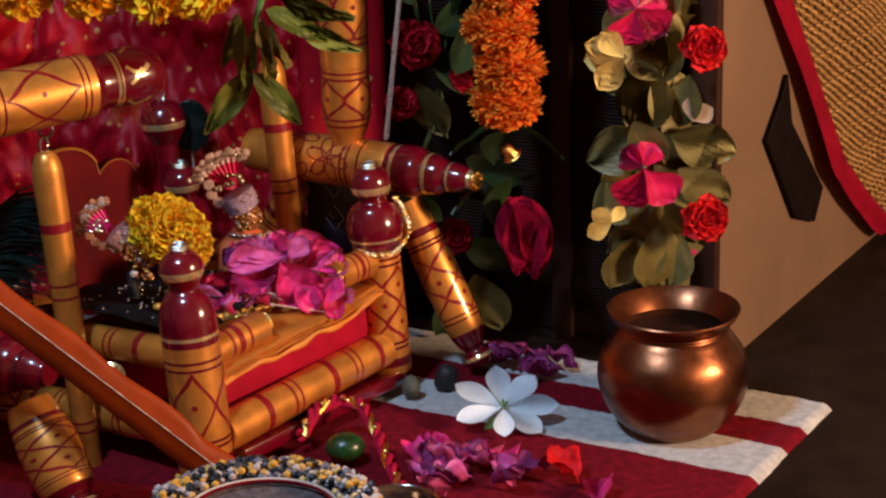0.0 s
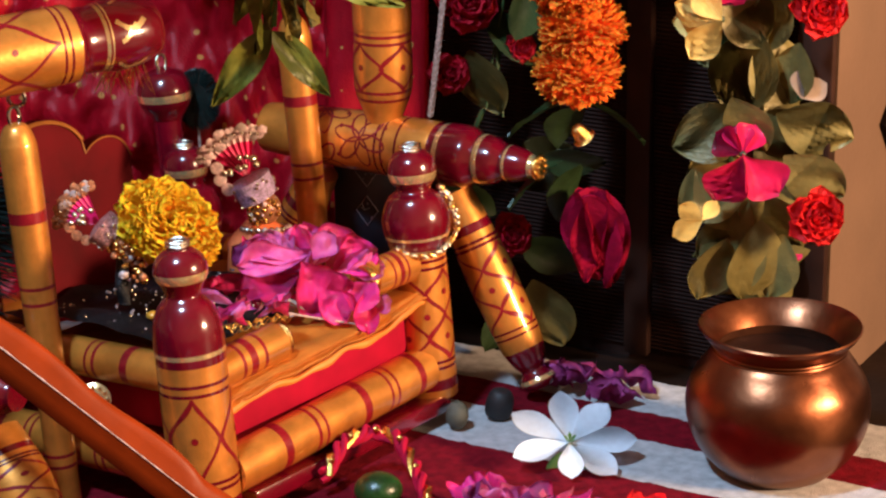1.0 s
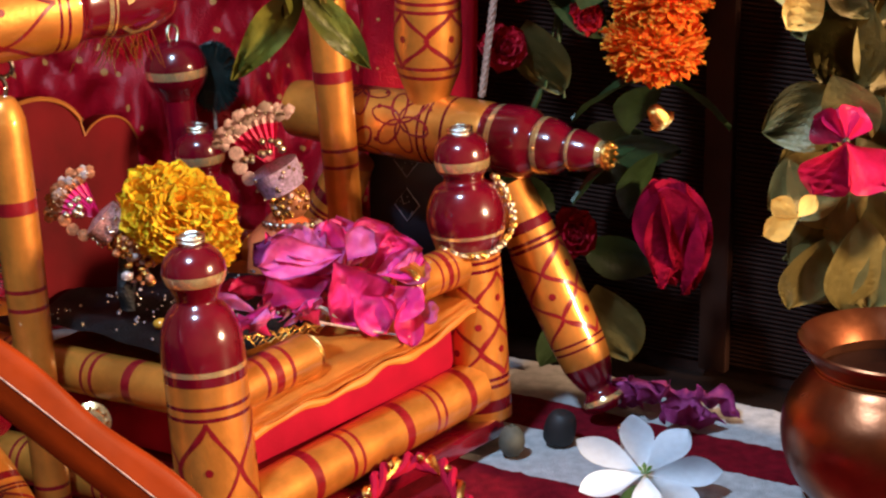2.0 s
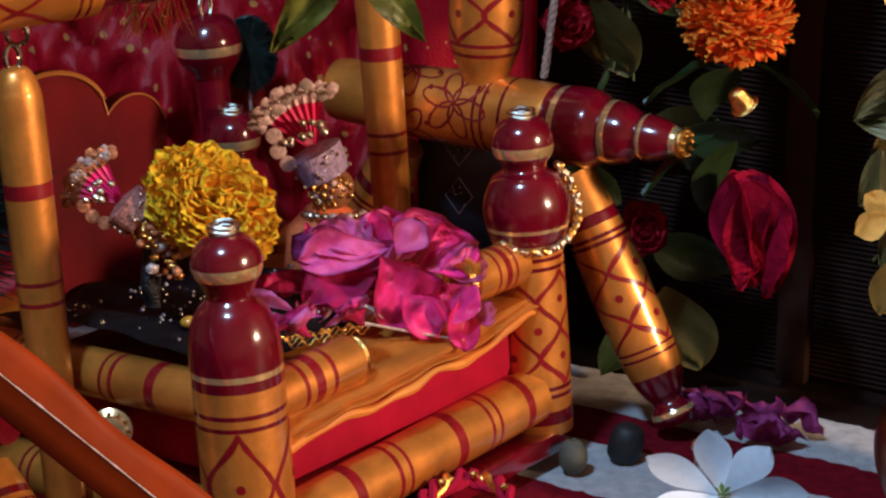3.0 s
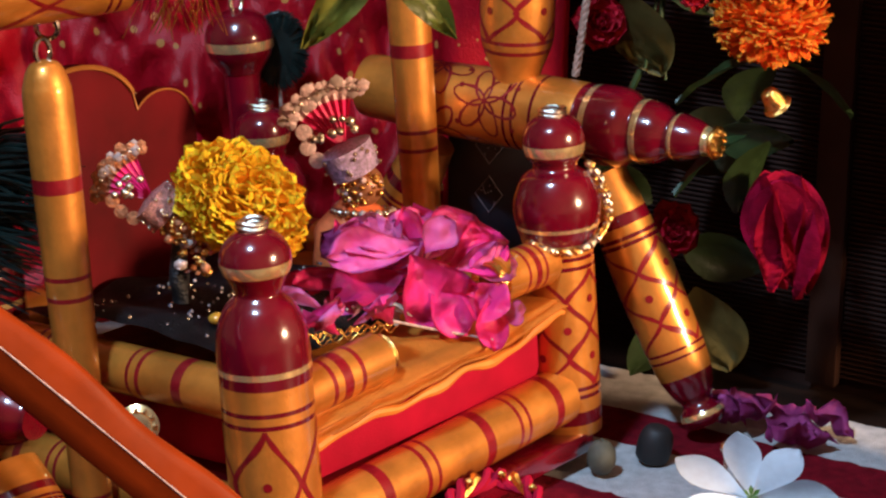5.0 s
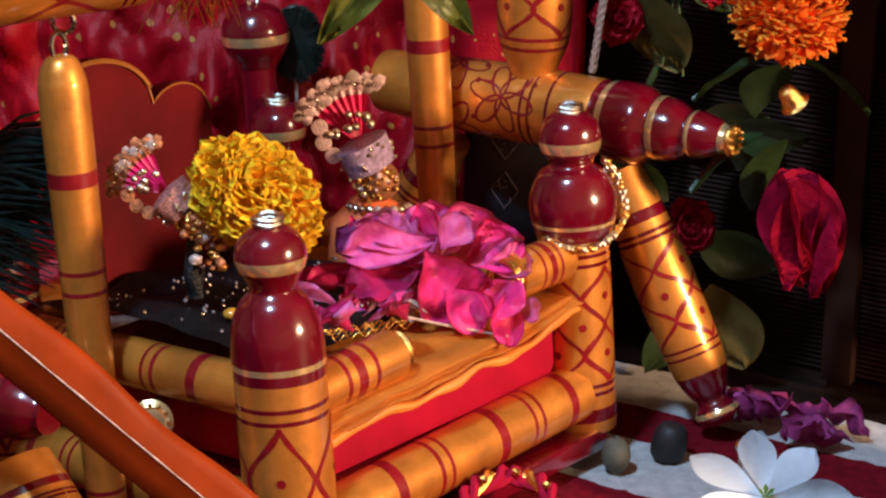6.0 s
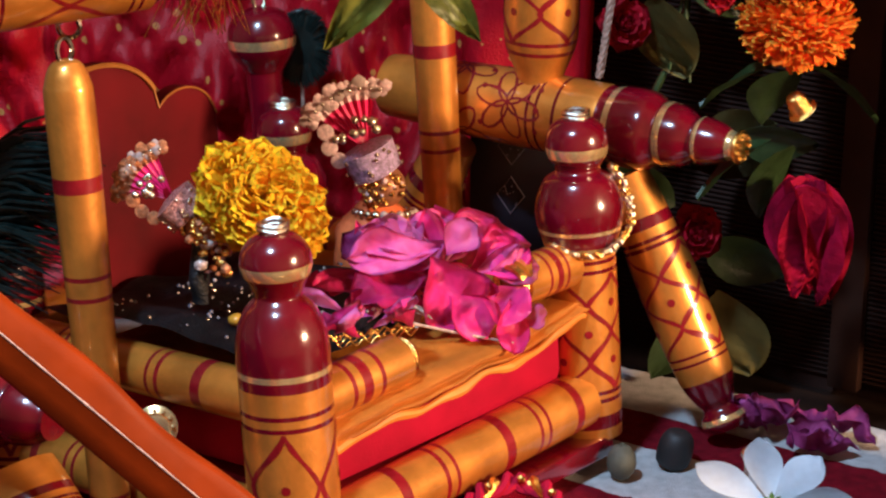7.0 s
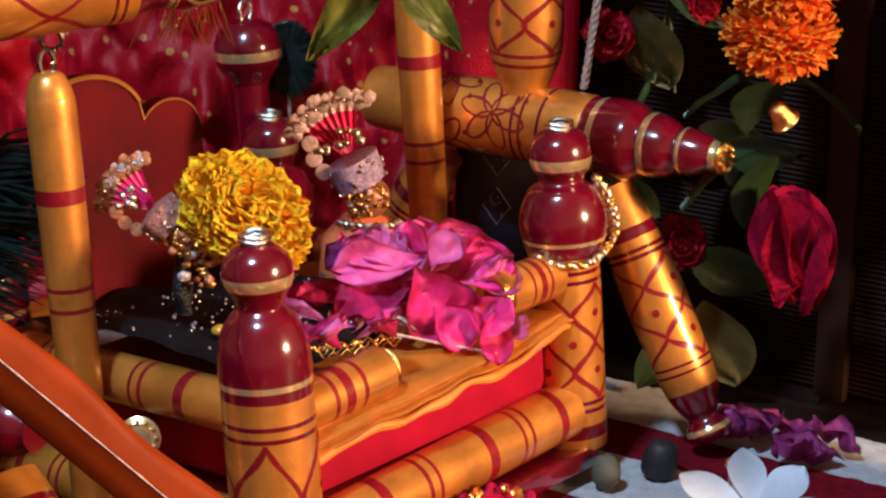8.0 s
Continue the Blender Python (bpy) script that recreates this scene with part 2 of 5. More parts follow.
# ---- turned and painted wood ----
def lines_diamond(bm, prof, z0, z1, n=3, cycles=1, phase=0.0, width=0.0008):
    """Two opposed brush lines that bow and cross, and a spot in each field between them."""
    for s in (1, -1):
        for k in range(n):
            path, wid = [], 0
            for i in range(29):
                t = i / 28
                saw = abs(((t * cycles) % 1.0) * 2 - 1)
                bow = 0.45 * saw + 0.55 * (0.5 - 0.5 * math.cos(math.pi * saw))
                path.append((phase + 6.28318 * (k + s * 0.5 * bow + 0.03 * math.sin(7 * t + 2 * k + s)) / n, z0 + (z1 - z0) * t))
            ribbon(bm, prof, path, width * (1.0 + 0.15 * s))
    for c in range(cycles + 1):
        for k in range(n):
            if c < cycles:
                spot(bm, prof, phase + 6.28318 * (k + 0.5) / n, z0 + (z1 - z0) * (c + 0.5) / cycles, 0.0015)
            if 0 < c < cycles:
                spot(bm, prof, phase + 6.28318 * k / n, z0 + (z1 - z0) * c / cycles, 0.0015)


POST_KEYS = [(0.0125, 0.0), (0.0127, 0.006), (0.0127, 0.030), (0.0126, 0.060), (0.0125, 0.070), (0.0135, 0.0725), (0.0157, 0.081),
             (0.0156, 0.088), (0.0125, 0.0955), (0.0085, 0.0985), (0.0083, 0.1005), (0.0105, 0.104), (0.0112, 0.109), (0.0098, 0.114), (0.006, 0.1175), (0.002, 0.118)]


def banded(keys, bands, base, steps=8):
    """A turned profile; bands: (z0, z1, index) paint over the base index given by base(z)."""
    prof = smooth_profile([(r, z, 0) for r, z in keys], steps)
    cuts = sorted({c for b in bands for c in b[:2]})
    out = []
    for (r0, z0, _), (r1, z1, _) in zip(prof, prof[1:]):
        out.append((r0, z0))
        for c in cuts:
            if z0 < c - 1e-6 and c + 1e-6 < z1:
                out.append((r0 + (r1 - r0) * (c - z0) / (z1 - z0), c))
    out.append(prof[-1][:2])
    done = []
    for i, (r, z) in enumerate(out):
        mid = (z + out[min(i + 1, len(out) - 1)][1]) / 2
        mi = base(mid)
        for z0, z1, b in bands:
            if z0 < mid < z1:
                mi = b
        done.append((r, z, mi))
    return done


POST = banded(POST_KEYS, [(0.0045, 0.0095, 1), (0.0145, 0.016, 1), (0.0175, 0.019, 1), (0.063, 0.0645, 1), (0.0665, 0.068, 1), (0.0715, 0.0725, 2),
                          (0.0775, 0.079, 2), (0.104, 0.108, 2)], lambda z: 0 if z < 0.0695 else 1)


BELL_KEYS = [(0.0143, 0.0), (0.0146, 0.006), (0.0148, 0.030), (0.0148, 0.055), (0.0148, 0.068), (0.0149, 0.078), (0.0141, 0.086), (0.0113, 0.0925),
             (0.0082, 0.0960), (0.0076, 0.0975), (0.0088, 0.1005), (0.0108, 0.1045), (0.0113, 0.1085), (0.0098, 0.113), (0.006, 0.1165), (0.002, 0.117)]
BELL = banded(BELL_KEYS, [(0.0045, 0.0095, 1), (0.0145, 0.016, 1), (0.0175, 0.019, 1), (0.0563, 0.0578, 1), (0.0603, 0.0618, 1), (0.0690, 0.0725, 1), (0.0725, 0.0745, 2),
                          (0.1035, 0.1075, 2)], lambda z: 0 if z < 0.0720 else 1)


def post_meshes(shape):
    bm = lathe(bmesh.new(), shape, 44)
    pat = bmesh.new()
    if shape is BELL:
        lines_diamond(pat, shape, 0.0195, 0.0560, 4, 1, phase=-2.50 - 0.785)
    else:
        lines_diamond(pat, shape, 0.0195, 0.0625, 4, 2, phase=-2.35)
    ring = bmesh.new()
    for k, z in enumerate((0.1182, 0.1197)):
        tube(ring, [(0.0045 * math.cos(a * 0.3927), 0.0045 * math.sin(a * 0.3927), z + 0.0004 * math.sin(a)) for a in range(16)], 0.0009, 6, 0, True)
    return bm, pat, ring


def lay(bm, a, b, prof_r, bands, mi_base=0):
    """A straight turned rail from a to b with painted bands; bands in shares of its length."""
    length = (Vector(b) - Vector(a)).length
    zs = sorted({0.0, 1.0, *[c for x in bands for c in x[:2]]})
    prof = []
    for z in zs:
        mi = mi_base
        for z0, z1, k in bands:
            if z0 - 1e-6 <= z < z1 - 1e-6:
                mi = k
        prof.append((prof_r, z * length, mi))
    return lathe(bm, prof, 28, along(a, b))


L, D = 0.150, 0.140     # the seat's length and depth between posts
seat = thing("hanging_swing", "gold and maroon lacquered wooden toy swing seat with turned posts", "swing", SEAT)
for px, py, pz in ((0, 0, 0), (L, 0, 0), (0, D, 0), (L + 0.006, D + 0.013, -0.013)):
    bm, pat, ring = post_meshes(POST if px else BELL)
    at = pose(px - (0 if px or py else 0.0012), py, pz + (0.004 if px else 0), 0, 0, 0)
    p = part("corner_post", bm, [GOLD, RED, BRIGHTGOLD], seat, m=at)
    tagged(part("painted_line", pat, LINE, p), kind="stuff")
    part("cap_ring", ring, SILVER, p, "twisted silver wire ring")
B3 = [(0.20, 0.235, 1), (0.36, 0.375, 1), (0.40, 0.412, 1), (0.60, 0.635, 1), (0.74, 0.752, 1), (0.775, 0.787, 1), (0.90, 0.93, 1)]
part("front_rail", lay(bmesh.new(), (0.008, -0.004, 0.016), (L - 0.008, -0.002, 0.019), 0.0105, B3), [GOLD, LINE], seat)
for y, z in ((D, 0.018), (D, 0.062)):
    part("back_rail", lay(bmesh.new(), (0.008, y, z), (L - 0.008, y, z), 0.0095, B3), [GOLD, LINE], seat)
for x in (0, L):
    part("side_rail", lay(bmesh.new(), (x, 0.008, 0.018), (x, D - 0.008, 0.018), 0.0095, B3), [GOLD, LINE], seat)
    part("arm_rail", lay(bmesh.new(), (x, 0.008, 0.060), (x, D - 0.008, 0.060), 0.0085, B3), [GOLD, LINE], seat)
bm = bmesh.new()
box(bm, 0.134, 0.016, 0.008, pose(0.083, -0.004, 0.0015), 0.0015)
part("base_board", bm, RED, seat)
STUB = [(0.30, 0.345, 1), (0.42, 0.52, 1), (0.62, 0.665, 1)]
for a, b in (((0.008, 0, 0.059), (0.050, 0, 0.0605)), ((L - 0.008, 0, 0.070), (0.112, 0, 0.0705))):
    s = part("arm_stub", lay(bmesh.new(), a, b, 0.0085, STUB), [GOLD, LINE], seat)
    ring = bmesh.new()
    for k in range(2):
        tube(ring, [along(b, (2 * b[0] - a[0], b[1], b[2])) @ Vector((0.0066 * math.cos(q * 0.3142), 0.0066 * math.sin(q * 0.3142), 0.001 + 0.0016 * k)) for q in range(20)], 0.001, 6, 0, True)
    part("end_ring", ring, METALGOLD, s, "gold wire ring")

ROD_KEYS = [(0.0062, 0.0), (0.0066, 0.004), (0.0068, 0.05), (0.0078, 0.12), (0.0081, 0.160), (0.0073, 0.169), (0.0048, 0.1745), (0.001, 0.176)]
ROD = banded(ROD_KEYS, [(0.024, 0.0255, 1), (0.029, 0.0305, 1), (0.0975, 0.099, 1), (0.1045, 0.106, 1), (0.1335, 0.1385, 1)], lambda z: 0)
for x, y, z, low in ((-0.0195, 0.0685, -0.0075, 0.0), (0.152, 0.0665, 0.0045, 0.0745)):
    rod = part("hanging_rod", lathe(bmesh.new(), [(0.0078, low, 0)] * bool(low) + [k for k in ROD if k[1] >= low], 32), [GOLD, LINE], seat, m=pose(x, y, z))
    hook = bmesh.new()
    tube(hook, [(0.0030 * math.cos(a * 0.4189), 0, 0.1785 + 0.0042 * math.sin(a * 0.4189)) for a in range(15)], 0.0009, 6, 0, True)
    part("hook", hook, STEEL, rod, "bent steel wire hook")

# ---- stand ----
stand = thing("swing_stand", "gold and maroon lacquered wooden swing stand on splayed legs", "swing stand", STAND)
BEAM_KEYS = [(0.0115, 0.0), (0.0125, 0.004), (0.0145, 0.05), (0.0147, 0.090), (0.0142, 0.098), (0.0150, 0.104), (0.0147, 0.113), (0.0125, 0.1175), (0.0118, 0.119),
             (0.0120, 0.122), (0.0108, 0.1275), (0.0085, 0.1315), (0.0080, 0.133), (0.0088, 0.135), (0.0076, 0.141), (0.0055, 0.146), (0.0052, 0.148)]
BEAM = banded(BEAM_KEYS, [(0.068, 0.0692, 1), (0.0715, 0.0727, 1), (0.079, 0.0803, 1), (0.0995, 0.1022, 2), (0.1195, 0.1222, 2), (0.1332, 0.1352, 2), (0.1455, 0.148, 2)],
              lambda z: 0 if z < 0.096 else 1)


def petals_on(bm, prof, a, z, size=0.012):
    """A painted flower of looped petals round one point."""
    for k in range(6):
        d = k * 1.0472 + 0.3
        path = []
        for i in range(13):
            t = i / 12 * 2 * math.pi
            u, v = size * (0.5 - 0.5 * math.cos(t)), size * 0.24 * math.sin(t)
            x, y = u * math.cos(d) - v * math.sin(d), u * math.sin(d) + v * math.cos(d)
            path.append((a + x / radius_at(prof, z), z + y))
        ribbon(bm, prof, path, 0.0005)
    for k in range(3):
        spot(bm, prof, a + (k - 1) * 0.55 + 0.1, z + 0.0125, 0.0011)


beam = part("cross_beam", lathe(bmesh.new(), BEAM, 44), [GOLD, RED, BRIGHTGOLD], stand, m=along((-0.163, 0.062, 0.117), (-0.015, 0.062, 0.117)))
pat = bmesh.new()
for a in range(3):
    petals_on(pat, BEAM, a * 2.0944 + 2.75, 0.060, 0.0145)
    petals_on(pat, BEAM, a * 2.0944 + 1.75, 0.036, 0.0145)
tagged(part("painted_flower", pat, LINE, beam), kind="stuff")
jewel = bmesh.new()
lathe(jewel, [(0.0052, 0, 0), (0.0062, 0.001, 0), (0.0062, 0.002, 0), (0.003, 0.0028, 0), (0.0005, 0.003, 0)], 20)
for k in range(9):
    ball(jewel, (0.0042 * math.cos(k * 0.698), 0.0042 * math.sin(k * 0.698), 0.0028), 0.0011)
part("end_jewel", jewel, METALGOLD, beam, "gold filigree end button", m=pose(0, 0, 0.148))

PILLAR_KEYS = [(0.0085, 0.0), (0.0092, 0.004), (0.0135, 0.016), (0.0140, 0.030), (0.0136, 0.045), (0.0140, 0.060), (0.0140, 0.16)]
PILLAR = banded(PILLAR_KEYS, [(0.0125, 0.014, 1), (0.0165, 0.018, 1), (0.040, 0.0415, 1), (0.0435, 0.045, 1), (0.060, 0.0615, 1), (0.0635, 0.065, 1)], lambda z: 0)
pil = part("pillar", lathe(bmesh.new(), PILLAR, 40), [GOLD, LINE], stand, m=pose(-0.097, 0.062, 0.128))
pat = bmesh.new()
lines_diamond(pat, PILLAR, 0.0175, 0.041, 4, 1, 0.5)
lines_diamond(pat, PILLAR, 0.065, 0.10, 4, 1, 0.2)
tagged(part("painted_line", pat, LINE, pil), kind="stuff")

LEG_KEYS = [(0.0070, 0.0), (0.0088, 0.003), (0.0078, 0.006), (0.0060, 0.009), (0.0080, 0.013), (0.0105, 0.022), (0.0115, 0.040), (0.0118, 0.062), (0.0105, 0.085), (0.0090, 0.102)]
LEG = banded(LEG_KEYS, [(0.0035, 0.0055, 2), (0.0275, 0.0285, 1), (0.0305, 0.0315, 1), (0.076, 0.0775, 1), (0.0735, 0.0750, 1), (0.081, 0.0855, 1)],
             lambda z: 1 if z < 0.021 else 0)


def leg(a, b, girth=1.0, share=1.0):
    ob = part("leg", lathe(bmesh.new(), LEG, 36), [GOLD, RED, BRIGHTGOLD], stand, m=along(a, b) @ Matrix.Diagonal((girth, girth, share, 1)))
    pat = bmesh.new()
    lines_diamond(pat, LEG, 0.032, 0.073, 3, 2, phase=0.4)
    tagged(part("painted_line", pat, LINE, ob), kind="stuff")


leg((-0.0125, 0.062, 0.008), (-0.0605, 0.062, 0.100))
leg((-0.1815, 0.062, 0.008), (-0.1335, 0.062, 0.100))

# left frame of the stand: its beam's end and one leg
inv = STAND.inverted()
# Bands kept red instead of gold to put this end's shade into the colour.
part("cross_beam", lathe(bmesh.new(), BEAM, 44), [GOLD, RED, RED], stand, m=inv @ along((-0.3280, -0.0090, 0.0660), (-0.2000, -0.0830, 0.0660)) @ Matrix.Diagonal((1.25, 1.25, 1.0, 1)))
leg(inv @ Vector((-0.1860, -0.1120, 0.0030)), inv @ Vector((-0.2120, -0.0850, 0.0500)), 1.35, 0.589)

# top beam above the seat, with its painted finial
TOP_KEYS = [(0.0152, 0.0), (0.0154, 0.05), (0.0165, 0.12), (0.0167, 0.166), (0.0163, 0.172), (0.0145, 0.176), (0.0143, 0.183), (0.0150, 0.186), (0.0154, 0.196), (0.0141, 0.206), (0.0105, 0.2125), (0.0011, 0.2145)]
TOP = banded(TOP_KEYS, [(0.115, 0.1163, 1), (0.119, 0.1203, 1), (0.163, 0.1642, 1), (0.1662, 0.1674, 1), (0.1835, 0.1850, 2), (0.1858, 0.1866, 2)], lambda z: 0 if z < 0.1715 else 1)
H0, H1 = Vector((-0.2035, -0.030, 0.1965)), Vector((-0.1520, 0.0050, 0.1985))
way = (H1 - H0).normalized()
beam = part("top_beam", lathe(bmesh.new(), TOP, 48), [GOLD, RED, BRIGHTGOLD], stand, m=inv @ along(H0 - way * 0.145, H1 + way * 0.012))
pat = bmesh.new()
lines_diamond(pat, TOP, 0.121, 0.162, 4, 1, 0.5, width=0.0008)
lines_diamond(pat, TOP, 0.072, 0.114, 4, 1, 0.9, width=0.0008)
tagged(part("painted_line", pat, LINE, beam), kind="stuff")
pat = bmesh.new()
for k in range(5):
    a = k * 1.2566
    ribbon(pat, TOP, [(a + 0.30 * math.sin(t * 0.5), 0.189 + 0.0022 * t) for t in range(7)], 0.0011)
    ribbon(pat, TOP, [(a + 0.35 + 0.25 * math.cos(t * 0.5), 0.190 + 0.0016 * t) for t in range(6)], 0.0009)
part("painted_scroll", pat, BRIGHTGOLD, beam, "gold leaf scrolls painted on the finial")
eye = bmesh.new()
tube(eye, [(0.0035 * math.cos(a * 0.4189), 0, 0.0035 * math.sin(a * 0.4189)) for a in range(15)], 0.0009, 6, 0, True)
tube(eye, [(0.0052 * math.cos(a * 0.4189), 0.0052 * math.sin(a * 0.4189), 0.0185) for a in range(15)], 0.0011, 6, 0, True)
part("hook_eye", eye, STEEL, stand, "steel screw eye", m=inv @ Matrix.Translation(H0 + Vector((0.002, 0, -0.0185))))

# ---- copper pot ----
pot = thing("copper_pot", "round tarnished copper water pot with a flared rim", "pot", pose(0.1212, -0.0205, 0.0008))
BODY = smooth_profile([(0.018, 0.0, 0), (0.024, 0.001, 0), (0.0345, 0.012, 0), (0.0402, 0.027, 0), (0.0388, 0.042, 0), (0.0318, 0.0535, 0), (0.0285, 0.0575, 0)], 9)
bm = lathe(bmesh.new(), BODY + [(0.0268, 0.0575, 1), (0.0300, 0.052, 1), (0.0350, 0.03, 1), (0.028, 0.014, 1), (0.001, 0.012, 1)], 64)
for v in bm.verts:
    v.co += Vector((v.co.x, v.co.y, 0)).normalized() * 0.0004 * noise.noise(v.co * 70)
part("pot_body", bm, [COPPER, COPPER_IN], pot)
LIP = smooth_profile([(0.0285, 0.0575, 0), (0.0300, 0.0603, 0), (0.0338, 0.0648, 0), (0.0352, 0.0672, 0)], 8)
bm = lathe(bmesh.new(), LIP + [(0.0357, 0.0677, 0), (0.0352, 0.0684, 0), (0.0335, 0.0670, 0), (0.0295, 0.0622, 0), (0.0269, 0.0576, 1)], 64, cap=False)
for v in bm.verts:
    v.co.z += 0.0004 * math.sin(2 * math.atan2(v.co.y, v.co.x) + 1) * (v.co.z - 0.0575) / 0.010
part("flared_rim", bm, [COPPER, COPPER_IN], pot, "worn bright copper rim")
for q, z in enumerate((0.0573, 0.0588)):
    bm = bmesh.new()
    tube(bm, [(0.0290 * math.cos(a * 0.0982), 0.0290 * math.sin(a * 0.0982), z) for a in range(64)], 0.0006, 6, 0, True)
    part("neck_ring", bm, COPPER, pot)
bm = lathe(bmesh.new(), [(0.0292, 0.0526, 0), (0.0291, 0.0530, 0), (0.001, 0.0530, 0)], 48)
part("water", bm, mat("dark_water", (0.02, 0.008, 0.005), 0.05, 0, 0.1, 30), pot)

# ---- more materials ----
ORANGE_LACQUER = mat("orange_lacquer", (0.29, 0.033, 0.002), 0.42, 0, 0.14, 40, 0.06, 300, spec=0.2)
BROCADE = mat("red_brocade", (0.78, 0.009, 0.030), 0.36, 0, 0.25, 26, 0.5, 900, second=(0.42, 0.003, 0.014), spec=0.4)
BOARD = mat("dark_red_board", (0.12, 0.001, 0.005), 0.6, 0, 0.25, 30, spec=0.15)
BLACK_CLOTH = mat("black_embroidered_cloth", (0.007, 0.008, 0.010), 0.5, 0, 0.4, 120, 0.8, 900)
YELLOW = mat("yellow_marigold", (0.95, 0.53, 0.012), 0.7, 0, 0.12, 120, sub=0.7, second=(0.93, 0.42, 0.008), spec=0.12)
ORANGE = mat("orange_marigold", (0.93, 0.185, 0.010), 0.7, 0, 0.12, 120, sub=0.9, second=(0.90, 0.16, 0.010), spec=0.15)
ROSE = mat("magenta_rose", (0.92, 0.035, 0.27), 0.45, 0, 0.1, 90, 0.2, 500, sub=0.45, second=(0.70, 0.03, 0.20), spec=0.25)
PALEROSE = mat("pale_violet_rose", (0.80, 0.17, 0.44), 0.45, 0, 0.1, 90, 0.2, 500, sub=0.45, second=(0.66, 0.06, 0.32), spec=0.25)
PURPLE = mat("dried_purple_petal", (0.50, 0.09, 0.30), 0.6, 0, 0.1, 110, 0.4, 500, second=(0.26, 0.02, 0.13), spec=0.2)
SILKPINK = mat("pink_satin_petal", (0.66, 0.010, 0.10), 0.38, 0, 0.15, 120, 0.15, 700)
SILKRED = mat("red_silk_petal", (0.82, 0.014, 0.018), 0.55, 0, 0.15, 120, 0.2, 700, spec=0.25)
SILKYELLOW = mat("cream_yellow_petal", (0.92, 0.68, 0.20), 0.5, 0, 0.1, 120, 0.2, 700)
CREAM = mat("cream_white_petal", (0.62, 0.48, 0.38), 0.5, 0, 0.08, 120)
WHITE = mat("white_petal", (0.78, 0.86, 0.93), 0.5, 0, 0.03, 300, 0.12, 500)
DUSKRED = mat("dusky_red_silk", (0.52, 0.006, 0.024), 0.6, 0, 0.15, 120, 0.2, 700, spec=0.2)
OLIVE = mat("olive_gold_silk_leaf", (0.34, 0.275, 0.085), 0.42, 0.1, 0.2, 70, 0.6, 220, second=(0.20, 0.165, 0.05))
DARKLEAF = mat("dark_green_leaf", (0.030, 0.060, 0.018), 0.4, 0, 0.2, 80, 0.3, 350)
LEAF = mat("fresh_green_leaf", (0.25, 0.24, 0.03), 0.42, 0, 0.2, 60, 0.3, 350, second=(0.08, 0.11, 0.014))
STEM = mat("green_stem", (0.10, 0.22, 0.04), 0.5)
SKIN = mat("painted_figure", (0.36, 0.15, 0.07), 0.35, 0.3, 0.2, 200)
LILAC = mat("lilac_glitter", (0.62, 0.47, 0.78), 0.3, 0.4, 0.3, 900, 1.0, 1800)
FAN = mat("pink_pleated_satin", (0.80, 0.012, 0.14), 0.4, 0, 0.1, 150, 0.1, 700)
LACE = mat("silver_pink_lace", (0.82, 0.58, 0.56), 0.35, 0.1, 0.2, 500, 0.6, 1500)
GOLDLACE = mat("amber_gold_lace", (0.62, 0.24, 0.10), 0.3, 0.35, 0.3, 600, 0.9, 1500)
ROSEGLITTER = mat("rose_gold_glitter", (0.60, 0.28, 0.24), 0.28, 0.5, 0.35, 900, 1.0, 1800)
ORANGE_ROBE = mat("orange_robe", (0.70, 0.16, 0.05), 0.5, 0, 0.2, 150, 0.4, 700)
TWINE = mat("pale_twine", (0.55, 0.38, 0.30), 0.8, 0, 0.25, 700)
GREENSTONE = mat("green_stone", (0.012, 0.05, 0.010), 0.3, 0, 0.3, 150, 0.3, 300)
CROCHET = mat("gold_crochet_yarn", (0.50, 0.28, 0.10), 0.5, 0.3, 0.25, 300, 0.8, 1200)
DARKBROWN = mat("dark_brown_varnish", (0.006, 0.003, 0.003), 0.6, 0, 0.2, 40, spec=0.06)
TEAL = mat("peacock_barb", (0.010, 0.022, 0.020), 0.35, 0.3, 0.3, 200)
BEADS = [mat("bead_%s" % n, c, 0.25, 0.1, 0.1, 300, coat=0.4) for n, c in
         (("black", (0.012, 0.012, 0.014)), ("amber", (0.62, 0.30, 0.03)), ("pearl", (0.52, 0.40, 0.36)), ("grey", (0.16, 0.14, 0.17)), ("gold", (0.7, 0.4, 0.1)))]


def spot_weave(m, colour, size, share):
    """Scattered metallic thread marks woven into a cloth."""
    nt = m.node_tree
    b = nt.nodes["Principled BSDF"]
    src = b.inputs["Base Color"].links[0].from_socket
    tc, vor = nt.nodes.new("ShaderNodeTexCoord"), nt.nodes.new("ShaderNodeTexVoronoi")
    vor.inputs["Scale"].default_value = 1 / size
    nt.links.new(tc.outputs["Object"], vor.inputs["Vector"])
    lt = nt.nodes.new("ShaderNodeMath")
    lt.operation = "LESS_THAN"
    lt.inputs[1].default_value = share
    nt.links.new(vor.outputs["Distance"], lt.inputs[0])
    mix = nt.nodes.new("ShaderNodeMix")
    mix.data_type = "RGBA"
    mix.inputs[7].default_value = (*colour, 1)
    nt.links.new(lt.outputs[0], mix.inputs[0])
    nt.links.new(src, mix.inputs[6])
    nt.links.new(mix.outputs[2], b.inputs["Base Color"])


spot_weave(BROCADE, (0.80, 0.38, 0.10), 0.011, 0.16)


def shared(name, mesh, parent, m, label=""):
    ob = new(name, mesh)
    ob.parent = parent
    ob.matrix_basis = m
    return tagged(ob, label) if label else ob


